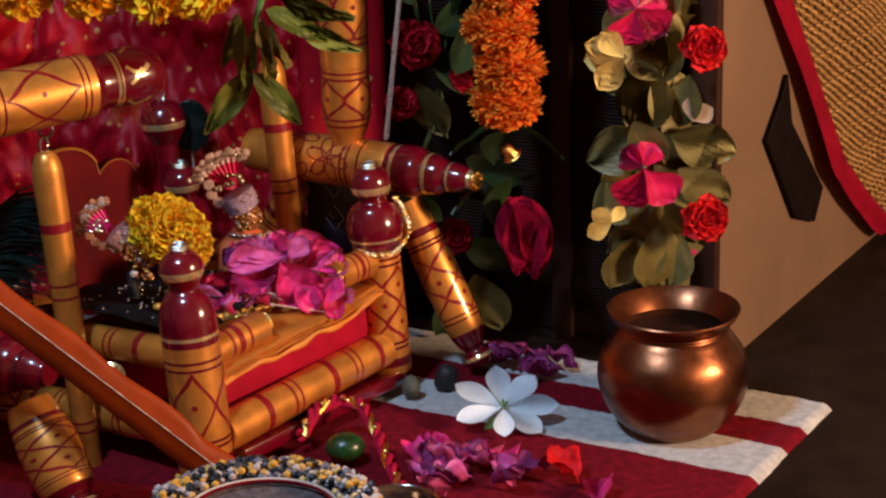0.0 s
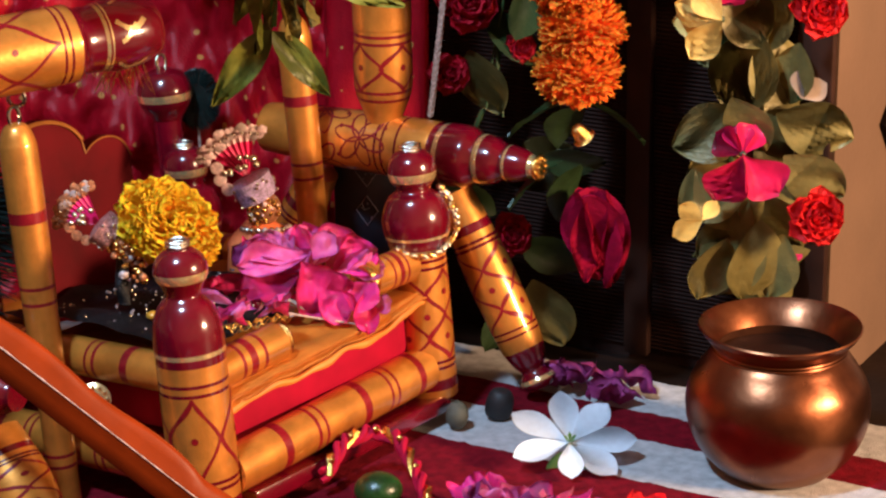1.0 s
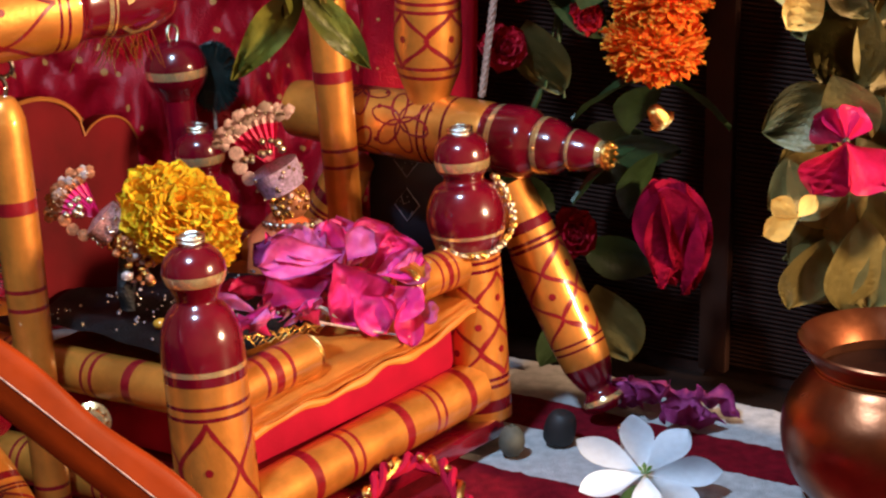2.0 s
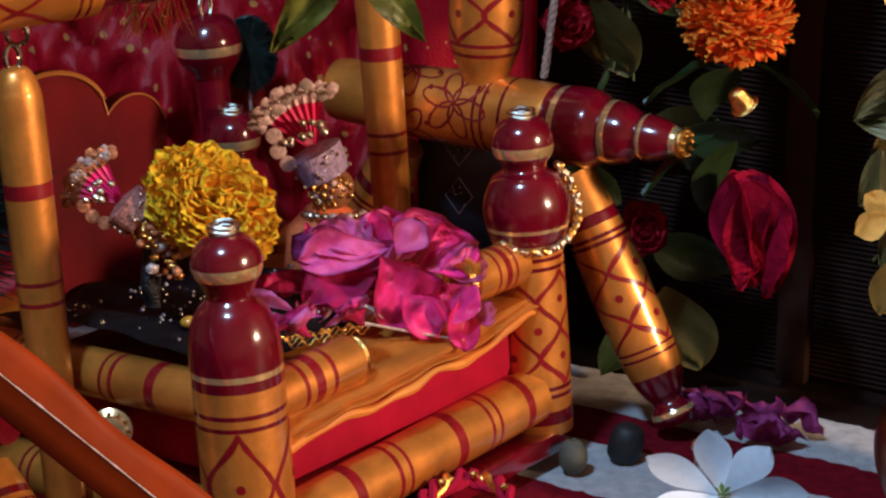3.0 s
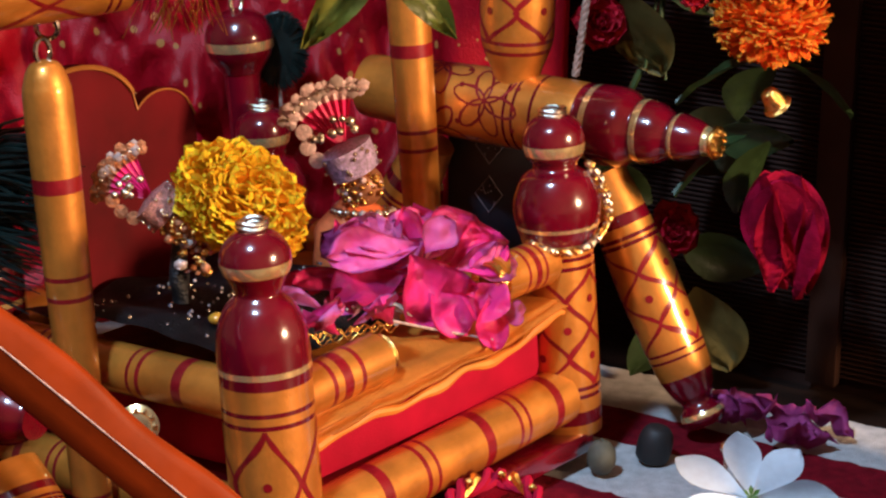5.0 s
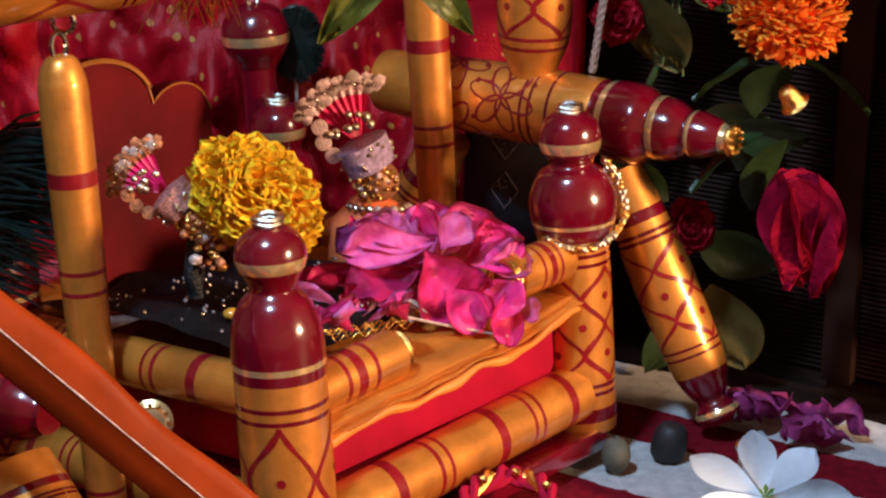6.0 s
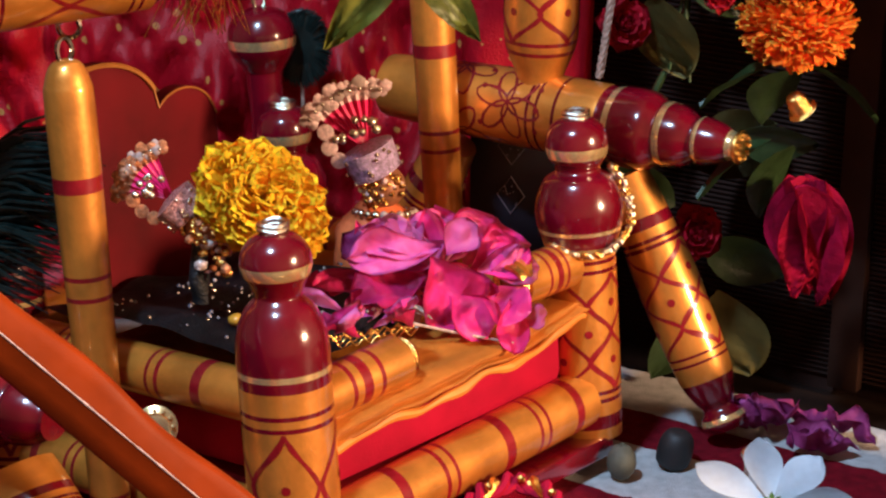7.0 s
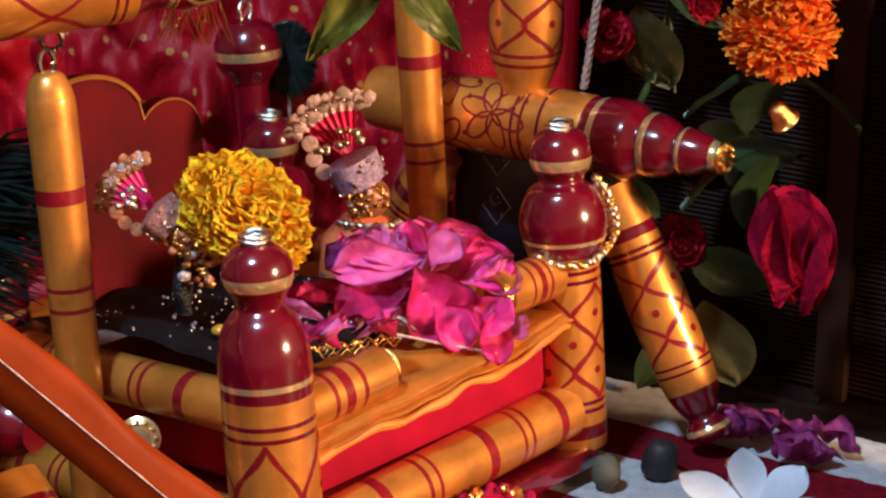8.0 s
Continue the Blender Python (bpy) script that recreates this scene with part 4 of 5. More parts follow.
def bunched_cloth():
    """Red gauze bunched up behind the seat."""
    bm = bmesh.new()
    nx, nz, grid = 110, 100, []
    for i in range(nx + 1):
        row = []
        for j in range(nz + 1):
            u, v = i / nx, j / nz
            x, z = -0.30 + 0.235 * u, 0.0015 + 0.235 * v
            y = 0.184 + 0.03 * u + 0.020 * noise.noise((x * 34, z * 24, 9)) - 0.016 * abs(noise.noise((x * 62, z * 40, 3))) + 0.004 * noise.noise((x * 150, z * 70, 5)) - 0.012 * (1 - v)
            row.append(bm.verts.new((x, y, z)))
        grid.append(row)
    for i in range(nx):
        for j in range(nz):
            bm.faces.new((grid[i][j], grid[i + 1][j], grid[i + 1][j + 1], grid[i][j + 1]))
    bmesh.ops.solidify(bm, geom=bm.faces[:], thickness=0.001)
    single("red_drape", bm, BROCADE, "bunched red and gold drape standing behind the swing seat", "drape", angle=180)


bunched_cloth()

# gold fringe under the top beam
bm = bmesh.new()
for k in range(90):
    x, y, z = -0.176 + rng.uniform(-0.008, 0.014), 0.055 + rng.uniform(-0.006, 0.006), 0.176
    d = Vector((rng.uniform(-0.7, 0.7), rng.uniform(-0.4, 0.2), -1)).normalized() * rng.uniform(0.010, 0.024)
    tube(bm, [(x, y, z), Vector((x, y, z)) + d * 0.5 + Vector((0, 0, 0.001)), Vector((x, y, z)) + d], 0.00022, 4, rng.choice((0, 1)))
ball(bm, (-0.173, 0.055, 0.178), 0.007, 1, 2, (1.6, 1, 0.7))
single("thread_tassel", bm, [METALGOLD, RED_CLOTH], "red and gold thread tassel pinned to the curtain", "tassel")


# ---- flowers hung behind ----
def fluffy_garland(name, label, x, y, zs, r, material, group=""):
    t = thing(name, label, "garland", pose(x, y, 0.0125), group)
    bm = bmesh.new()
    pompon(bm, r, 620, 0.60, low=-0.95, length=0.44, width=0.22, tumble=20)
    first = None
    for k, z in enumerate(zs):
        m = pose(0.003 * math.sin(k * 2.3), 0, z, 0, 0, 50 * k)
        if first is None:
            first = tagged(part("marigold_head", bm, material, t, m=m, angle=180), kind="stuff")
        else:
            shared("marigold_head", first.data, t, m)
    bm = bmesh.new()
    tube(bm, [(0, 0, zs[0] - 0.004), (0, 0, zs[-1] + 0.2)], 0.0009, 6)
    part("thread", bm, TWINE, t)
    return t


hang = fluffy_garland("marigold_garland", "hanging string of orange cloth marigolds", 0.0366, 0.062, [0.149, 0.170, 0.192, 0.214, 0.236, 0.258], 0.0200, ORANGE)
leafa = petal_mesh("broad_leaf", DARKLEAF, 0.034, 0.020, 0.12, -0.25, tip=0.5, nu=7, nv=4, wave=0.03)
for x, z, a, b in ((-0.004, 0.134, 70, -20), (0.006, 0.133, -75, -25), (0.0, 0.132, 20, -35), (-0.006, 0.106, 85, -30), (0.002, 0.104, 40, -50)):
    shared("leaf", leafa, hang, pose(x, 0.004, z, b, 0, a))
# A glint of gold foil, stood in for by a tiny flared metal piece.
bm = bmesh.new()
lathe(bm, smooth_profile([(0.0015, 0.018, 0), (0.006, 0.0165, 0), (0.0085, 0.010, 0), (0.0095, 0.003, 0), (0.0125, 0.0, 0)], 5), 24)
part("foil_glint", bm, METALGOLD, hang, "small flared gold bit standing in for a glint of gold foil", m=pose(0.003, -0.010, 0.121, 18, -35, 0) @ Matrix.Scale(0.44, 4))
silk = mat("crumpled_magenta_silk", (0.36, 0.003, 0.036), 0.8, 0, 0.25, 120, 0.6, 500, spec=0.1)
bud = part("silk_bud", ball(bmesh.new(), (0, 0, -0.006), 0.0040, 0, 2, (1, 1, 1.3)), silk, hang, "drooping magenta silk flower", pose(0.0062, -0.002, 0.092) @ Matrix.Diagonal((1.3, 1.1, 1, 1)))
droop = [petal_mesh("silk_petal", silk, ln, 0.0200, 0.10, -0.05, tip=0.42, nu=14, nv=10, wave=0.035, seed=q) for q, ln in enumerate((0.036, 0.041, 0.046))]
for k in range(10):
    shared("petal", droop[k % 3], bud, pose(0, 0, 0, 0, 0, k * 137.5 + 20) @ pose(0, 0.0030 + 0.0004 * k, rng.uniform(-0.001, 0.002), -92 + rng.uniform(-4, 6), 0, 0) @ pose(0, 0, 0, 0, rng.uniform(-14, 14), rng.uniform(-12, 12)))

# yellow marigold string across the top
top_garland = thing("yellow_garland", "string of yellow marigolds hung above the swing", "garland")
bm = bmesh.new()
pompon(bm, 0.0215, 330, 0.7, low=-0.95, length=0.42, width=0.32)
first = None
for k, (x, y, z) in enumerate(((-0.246, -0.03, 0.260), (-0.210, -0.03, 0.256), (-0.176, -0.03, 0.2555), (-0.143, -0.03, 0.2535), (-0.120, -0.03, 0.2550))):
    m = pose(x, y, z, 20 * k, 10 * k, 40 * k)
    if first is None:
        first = tagged(part("marigold_head", bm, YELLOW, top_garland, m=m, angle=180), kind="stuff")
    else:
        shared("marigold_head", first.data, top_garland, m)
bm = bmesh.new()
tube(bm, [(-0.26, -0.03, 0.262), (-0.176, -0.03, 0.258), (-0.118, -0.03, 0.257), (-0.085, 0.0, 0.30), (-0.07, 0.02, 0.40)], 0.0008, 6)
part("thread", bm, TWINE, top_garland)

# leafy sprig
sprig = thing("leaf_sprig", "fresh green mango leaf sprig hanging above the swing", "leaves")
bm = bmesh.new()
tube(bm, [(-0.080, 0.0, 0.40), (-0.082, 0.0, 0.26), (-0.094, 0.0, 0.225), (-0.096, 0.0, 0.200)], 0.0017, 7)
part("stem", bm, STEM, sprig)
long_leaf = petal_mesh("long_leaf", LEAF, 0.044, 0.0150, 0.22, -0.08, tip=0.42, nu=10, nv=6, wave=0.05)
dry_leaf = petal_mesh("dry_leaf", mat("yellowed_leaf", (0.34, 0.25, 0.05), 0.5, 0, 0.2, 90, 0.4, 300, second=(0.13, 0.11, 0.02)), 0.034, 0.0100, 0.5, -0.12, tip=0.45, nu=10, nv=6, wave=0.12)
for k, (x, z, a, tw, sz) in enumerate(((-0.0965, 0.199, -141, 15, 0.98), (-0.0960, 0.199, 140, -20, 0.86), (-0.0935, 0.222, -166, 30, 0.75), (-0.0720, 0.222, 114, 10, 0.80), (-0.0990, 0.226, -172, 60, 0.85), (-0.0880, 0.232, 118, -25, 0.80),
                                       (-0.1030, 0.230, -165, -40, 0.70), (-0.0900, 0.228, 172, 20, 0.85), (-0.0920, 0.216, 168, -50, 0.80), (-0.0860, 0.224, 164, 40, 0.75), (-0.0800, 0.238, 110, 25, 0.90))):
    shared("leaf", dry_leaf if k in (2, 7, 8, 9) else long_leaf, sprig, pose(x, -0.003 - 0.002 * math.sin(k * 1.9), z) @ pose(0, 0, 0, 0, a, 0) @ pose(0, 0, 0, 90, 0, 0) @ pose(0, 0, 0, 0, tw, 0) @ Matrix.Scale(sz, 4))

# cord beside the curtain
bm = bmesh.new()
for s in (0, 1, 2):
    tube(bm, [(-0.031 + 0.0101 * k / 60 * 1.0 + 0.0007 * math.cos(k * 0.9 + s * 2.094), 0.10 + 0.0007 * math.sin(k * 0.9 + s * 2.094), 0.131 + 0.0815 * k / 60) for k in range(150)], 0.0010, 5)
single("twisted_cord", bm, TWINE, "pale twisted cotton cord hanging beside the curtain", "cord")


def bloom(parent, name, x, y, z, spec, mesh, label="", calyx=True):
    """A silk flower as a part, its petals below it. spec: (roll in the picture, tip towards the eye, scale)."""
    bm = bmesh.new()
    ball(bm, (0, 0.002, 0), 0.0018, 0, 2)
    f = part(name, bm, DARKLEAF, parent, label, pose(x, y, z))
    for a, tip, s in spec:
        shared("petal", mesh, f, pose(0, 0, 0, 0, a, 0) @ pose(0, 0, 0, 90 - tip, 0, 0) @ Matrix.Scale(s, 4))
    return f


silk_leaf = petal_mesh("silk_leaf", OLIVE, 0.040, 0.030, 0.07, -0.14, tip=0.52, nu=14, nv=10, wave=0.03)
dark_leaf = petal_mesh("dark_silk_leaf", DARKLEAF, 0.036, 0.020, 0.2, -0.15, tip=0.45, nu=8, nv=4, wave=0.03)
pink_petal = petal_mesh("pink_petal", SILKPINK, 0.021, 0.019, 0.14, 0.12, tip=0.66, nu=8, nv=6, wave=0.04)
cream_petal = petal_mesh("cream_petal", SILKYELLOW, 0.022, 0.0165, 0.10, 0.15, tip=0.6, nu=7, nv=5, wave=0.02)
white_petal = petal_mesh("white_round_petal", CREAM, 0.016, 0.014, 0.06, 0.05, tip=0.6, nu=7, nv=5)


rose_meshes = {}


def silk_rose(parent, x, y, z, r, material, label, turn=0):
    """A silk rose: a core with spiralling petals."""
    if material.name not in rose_meshes:
        rose_meshes[material.name] = [petal_mesh("rose_petal", material, 0.55 + 0.5 * q, 0.5 + 0.5 * q, 0.35, 0.35 - 0.5 * q, nu=6, nv=5, tip=0.7, wave=0.07, seed=7 * q) for q in (0.0, 0.25, 0.5, 0.75, 1.0)]
    f = part("silk_rose", ball(bmesh.new(), (0, 0, 0), r * 0.3, 0, 1), material, parent, label, facing(x, y, z, 0.25, -0.9, 0.25))
    for k in range(34):
        t = k / 34
        shared("petal", rose_meshes[material.name][min(4, int(t * 5))], f, pose(0, 0, 0, 80 - 75 * t, 0, k * 137.5 + turn) @ Matrix.Scale(r, 4))
    return f


vine = thing("silk_flower_garland", "hanging garland of olive silk leaves with pink, red and cream flowers", "garland", pose(-0.0050, -0.022, 0.0074))
bm = bmesh.new()
tube(bm, [(0.120 + 0.006 * math.sin(k * 0.5), 0.095, 0.012 + 0.011 * k) for k in range(36)], 0.0016, 6)
part("stem", bm, DARKLEAF, vine)
# leaves: (x, z, angle from straight up, turn about its rib, size)
LEAVES_ABOVE = ((0.123, 0.174, -167, 18, 1.05), (0.127, 0.171, 162, -22, 0.95), (0.133, 0.134, 112, 12, 0.92), (0.122, 0.130, -108, 22, 0.90), (0.137, 0.190, -150, 25, 0.8), (0.108, 0.195, 146, -20, 0.85),
                (0.143, 0.166, -170, 35, 0.70), (0.131, 0.152, 146, -12, 1.02), (0.112, 0.142, 150, 24, 0.75), (0.118, 0.215, -160, 10, 1.0), (0.130, 0.225, 165, -15, 1.0), (0.120, 0.240, 175, 15, 1.1))
LEAVES_BELOW = ((0.121, 0.106, -124, 15, 0.9), (0.098, 0.107, 142, -18, 0.92), (0.137, 0.114, 128, 20, 0.85), (0.143, 0.106, -146, -15, 0.9), (0.124, 0.084, -158, 20, 1.08), (0.127, 0.083, -176, -28, 1.0),
                (0.139, 0.074, -166, 24, 0.8), (0.120, 0.056, 100, 8, 1.05), (0.112, 0.074, -160, -20, 0.8), (0.130, 0.094, 150, 30, 0.8), (0.118, 0.098, -170, 40, 0.8), (0.122, 0.046, 150, 15, 0.9))
for k, (x, z, a, tw, s) in enumerate(LEAVES_ABOVE + LEAVES_BELOW):
    shared("silk_leaf", silk_leaf, vine, pose(x, 0.086 + 0.005 * math.sin(k * 2.1), z) @ pose(0, 0, 0, 0, a, 0) @ pose(0, 0, 0, 90, 0, 0) @ pose(0, 0, 0, 0, tw, 0) @ Matrix.Scale(s * 1.06, 4))
for k in range(24):
    x, z = 0.124 + rng.uniform(-0.009, 0.009), 0.052 + 0.0085 * k
    shared("silk_leaf", silk_leaf if k % 3 else dark_leaf, vine, pose(x, 0.097 + rng.uniform(-0.004, 0.004), z) @ pose(0, 0, 0, 0, rng.choice((-1, 1)) * rng.uniform(110, 175), 0) @ pose(0, 0, 0, 90, 0, 0) @ pose(0, 0, 0, 0, rng.uniform(-35, 35), 0) @ Matrix.Scale(rng.uniform(0.65, 0.9), 4))
bloom(vine, "pink_flower", 0.1165, 0.068, 0.1185, ((-152, 15, 1.2), (138, 15, 1.25), (-60, 50, 0.85), (30, 55, 0.85), (-10, 60, 0.8)), pink_petal, "magenta satin flower")
bloom(vine, "pink_flower", 0.112, 0.070, 0.208, ((-160, 20, 1.1), (130, 20, 1.1), (-75, 30, 0.8), (60, 30, 1.0), (0, 30, 1.0)), pink_petal, "magenta satin flower")
bloom(vine, "cream_flower", 0.1050, 0.066, 0.182, ((-70, 15, 1.0), (-96, 25, 1.0), (-142, 10, 1.0), (-40, 10, 0.85)), cream_petal, "pale yellow silk flower")
bloom(vine, "cream_flower", 0.0985, 0.066, 0.0885, ((-55, 5, 0.6), (-118, 5, 0.7), (40, 20, 0.5)), cream_petal, "pale yellow silk bud")
bloom(vine, "white_flower", 0.1440, 0.083, 0.141, ((5, 15, 0.85), (62, 10, 0.85)), white_petal, "cream white silk petals")
bloom(vine, "pink_bud", 0.143, 0.086, 0.0585, ((20, 30, 0.4), (-30, 30, 0.4), (180, 20, 0.3)), pink_petal, "small pink silk bud")
silk_rose(vine, 0.1475, 0.066, 0.1865, 0.0135, SILKRED, "red silk rose")
silk_rose(vine, 0.1490, 0.064, 0.0900, 0.0140, SILKRED, "red silk rose", 40)

# darker garland between the curtain and the orange string
vine = thing("rose_garland", "hanging garland of dark leaves with red silk roses in shade", "garland")
bm = bmesh.new()
tube(bm, [(-0.006 + 0.008 * math.sin(k * 0.6), 0.122, 0.012 + 0.011 * k) for k in range(36)], 0.0014, 6)
tube(bm, [(-0.004 + 0.0009 * k, 0.118, 0.13 + 0.006 * k + 0.004 * math.sin(k * 0.5)) for k in range(16)], 0.0006, 5)
tube(bm, [(0.004 - 0.0006 * k, 0.119, 0.125 + 0.006 * k) for k in range(16)], 0.0006, 5)
part("stem", bm, DARKLEAF, vine)
for k, (x, z, a, tw, s) in enumerate(((-0.012, 0.160, 160, 30, 0.9), (-0.004, 0.175, 130, -30, 1.0), (0.010, 0.165, 20, 20, 1.0), (-0.002, 0.190, 60, 10, 1.1), (0.006, 0.092, 60, -20, 0.9), (0.000, 0.078, -60, 20, 0.8),
                                      (0.022, 0.106, 100, 20, 0.9), (0.012, 0.060, 110, 0, 1.0), (0.018, 0.044, 160, 20, 1.0), (0.008, 0.036, 200, -20, 1.0), (-0.014, 0.205, -20, 10, 1.0), (0.012, 0.200, 40, 10, 1.0))):
    shared("silk_leaf", dark_leaf if k % 4 else silk_leaf, vine, pose(x, 0.114 + 0.004 * math.sin(k * 2.1), z) @ pose(0, 0, 0, 0, a, 0) @ pose(0, 0, 0, 90, 0, 0) @ pose(0, 0, 0, 0, tw, 0) @ Matrix.Scale(s, 4))
silk_rose(vine, -0.0135, 0.110, 0.184, 0.0150, DUSKRED, "red silk rose")
silk_rose(vine, -0.0225, 0.112, 0.149, 0.0105, DUSKRED, "red silk rose bud")
silk_rose(vine, 0.0058, 0.092, 0.0735, 0.0115, DUSKRED, "red silk rose", 70)
silk_rose(vine, 0.0120, 0.118, 0.1600, 0.0080, DUSKRED, "dark red silk rose", 20)


# ---- on the towel ----
def white_flower():
    t = thing("white_blossom", "fresh white seven-petalled blossom lying on the towel", "flower", facing(0.0302, -0.0115, 0.0100, 0.03, -0.42, 0.905))
    me = petal_mesh("white_petal", WHITE, 0.0280, 0.0138, 0.10, 0.04, tip=0.64, nu=12, nv=8, wave=0.004)
    for a, s, up in ((4, 1.0, 5), (-44, 1.0, 3), (-92, 1.08, 0), (-138, 1.0, 1), (176, 0.84, 3), (110, 1.0, 2), (58, 1.06, 4)):
        shared("petal", me, t, pose(0, 0, 0.0004 * (a % 3), up, 3, a) @ Matrix.Scale(s, 4))
    bm = bmesh.new()
    for k in range(5):
        petal(bm, pose(0, 0, 0.001, 35, 0, k * 72), 0.0045, 0.002, 0.3, 0.2, 0, 3, 2)
    part("centre", bm, STEM, t, "green throat", angle=180)
    bm = bmesh.new()
    tube(bm, [(0, 0, 0), (0.001, -0.008, -0.006), (0.003, -0.018, -0.008)], 0.0016, 6)
    part("stalk", bm, STEM, t)
    lf = petal_mesh("sepal_leaf", STEM, 0.024, 0.011, 0.2, -0.1, tip=0.5, nu=6, nv=4)
    for a in (150, -65, -165):
        shared("leaf", lf, t, pose(0, 0, -0.004, -14, 0, a))


white_flower()
# wilted petal heaps
def petal_heap(name, label, spots, mats, seed, group):
    r = random.Random(seed)
    t = thing(name, label, "petals", group=group)
    for k, (x, y) in enumerate(spots):
        bm = bmesh.new()
        petal(bm, Matrix.Identity(4), r.uniform(0.018, 0.028), r.uniform(0.014, 0.020), r.uniform(0.2, 0.5), r.uniform(0.0, 0.35), 0, 13, 11, 0.6, 0.09, k)
        for v in bm.verts:
            q = v.co * 170 + Vector((seed, k * 2.7, 0))
            v.co += Vector((noise.noise(q + Vector((5, 0, 0))), noise.noise(q + Vector((0, 5, 0))), 1.5 * noise.noise(q))) * 0.0026
        bmesh.ops.solidify(bm, geom=bm.faces[:], thickness=0.0003)
        part("petal", bm, mats[r.randrange(len(mats))], t, m=pose(x, y, 0.0035 + 0.0012 * (k % 3), r.uniform(-5, 18), r.uniform(-22, 22), r.uniform(0, 360)), angle=180)


petal_heap("wilted_petals", "wilted purple petals lying on the towel by the stand", [(0.030, 0.078), (0.042, 0.070), (0.052, 0.066), (0.060, 0.056), (0.068, 0.052), (0.046, 0.078), (0.074, 0.058), (0.036, 0.066)], [PURPLE], 3, "petal heaps")
petal_heap("wilted_petals", "magenta and violet rose petals scattered on the towel", [(0.010, -0.078), (-0.006, -0.070), (0.022, -0.096), (0.004, -0.092), (-0.014, -0.084), (0.030, -0.088), (0.016, -0.066), (-0.002, -0.104), (-0.018, -0.074), (0.012, -0.090), (-0.008, -0.094), (0.024, -0.076), (0.006, -0.066), (0.034, -0.100)], [PALEROSE, PURPLE, PALEROSE, ROSE], 5, "petal heaps")
petal_heap("wilted_petals", "bright red petals under the white blossom", [(0.030, -0.052), (0.022, -0.058), (0.066, -0.098), (0.076, -0.094)], [ROSE, SILKRED], 8, "petal heaps")
bm = bmesh.new()
ball(bm, (0, 0, 0), 0.0062, 0, 2, (0.9, 0.9, 1.15))
for k in range(5):
    petal(bm, pose(0, 0, -0.004, 70, 0, 72 * k), 0.011, 0.007, 0.3, 0.3, 0, 4, 3)
single("flower_bud", bm, mat("dry_green_bud", (0.10, 0.10, 0.07), 0.7, 0, 0.2, 150), "dry grey-green flower bud on the towel", "bud", pose(-0.0200, 0.0275, 0.0075), angle=180)
bm = bmesh.new()
lathe(bm, smooth_profile([(0.004, 0.0, 0), (0.0062, 0.002, 0), (0.0064, 0.009, 0), (0.0045, 0.0135, 0), (0.001, 0.0145, 0)], 4), 20)
single("black_peg", bm, mat("black_rubber", (0.012, 0.012, 0.013), 0.6), "small black rounded peg standing on the towel", "peg", pose(-0.0015, 0.040, 0.0008, 0, 12, 0))
# clear shiny drop behind the white blossom, built as a silver pin
bm = bmesh.new()
ball(bm, (0.0235, 0.0135, 0.0185), 0.0024, 0, 2)
tube(bm, [(0.0235, 0.0135, 0.001), (0.0235, 0.0135, 0.0175)], 0.0008, 6)
single("silver_pin", bm, SILVER, "shiny drop behind the blossom, built as a round-headed pin", "pin")

# thread bracelet with a green stone
band = thing("thread_bracelet", "twisted red and gold thread bracelet with a green stone", "bracelet")
pts = [Vector(p) for p in ((-0.078, -0.044, 0.010), (-0.070, -0.030, 0.020), (-0.058, -0.022, 0.022), (-0.046, -0.026, 0.020), (-0.038, -0.046, 0.014), (-0.032, -0.070, 0.009), (-0.026, -0.094, 0.006), (-0.022, -0.114, 0.004))]
fine = []
for i in range(len(pts) - 1):
    for k in range(10):
        fine.append(pts[i].lerp(pts[i + 1], k / 10))
for s in range(3):
    bm = bmesh.new()
    tube(bm, [p + Vector((0.0021 * math.cos(i * 0.55 + s * 2.094), 0.0012 * math.sin(i * 0.55 + s * 2.094), 0.0020 * math.sin(i * 0.55 + s * 2.094))) for i, p in enumerate(fine)], 0.0016, 6)
    part("thread", bm, RED_CLOTH if s else METALGOLD, band, "" if s else "gold thread")
for i in range(4, len(fine), 9):
    part("gold_bead", ball(bmesh.new(), fine[i] + Vector((0, -0.002, 0.0022)), 0.0017, 0, 1), METALGOLD, band)
part("green_stone", ball(bmesh.new(), (-0.054, -0.058, 0.010), 0.0105, 0, 3, (1, 0.9, 0.75)), GREENSTONE, band, "dark green polished stone")

# beaded round cap and steel cup
cap = thing("beaded_cap", "round cap edged with black, amber and pearl beads", "cap", pose(-0.086, -0.206, 0.0008))
bm = bmesh.new()
lathe(bm, smooth_profile([(0.048, 0.0, 0), (0.052, 0.02, 0), (0.053, 0.040, 0), (0.050, 0.047, 0), (0.044, 0.045, 0), (0.030, 0.040, 0), (0.002, 0.038, 0)], 5), 64)
part("cloth_body", bm, mat("grey_pink_cloth", (0.11, 0.075, 0.075), 0.7, 0, 0.3, 200, 0.5, 600), cap)
bm = bmesh.new()
for k in range(760):
    a, r = k * 2.39996, 0.0375 + 0.0165 * rng.random()
    ball(bm, (r * math.cos(a), r * math.sin(a), 0.0475 - abs(r - 0.047) * 0.35 + rng.uniform(-0.001, 0.0018)), rng.uniform(0.0013, 0.0028), rng.choice((0, 0, 0, 1, 2, 2, 3, 4)))
tagged(part("bead", bm, BEADS, cap), kind="stuff")
for r in (0.0352, 0.0332):
    bm = bmesh.new()
    tube(bm, [(r * math.cos(a * 0.1047), r * math.sin(a * 0.1047), 0.0440) for a in range(60)], 0.0008, 6, 0, True)
    part("piping", bm, CREAM if r > 0.034 else RED_TERRY, cap)
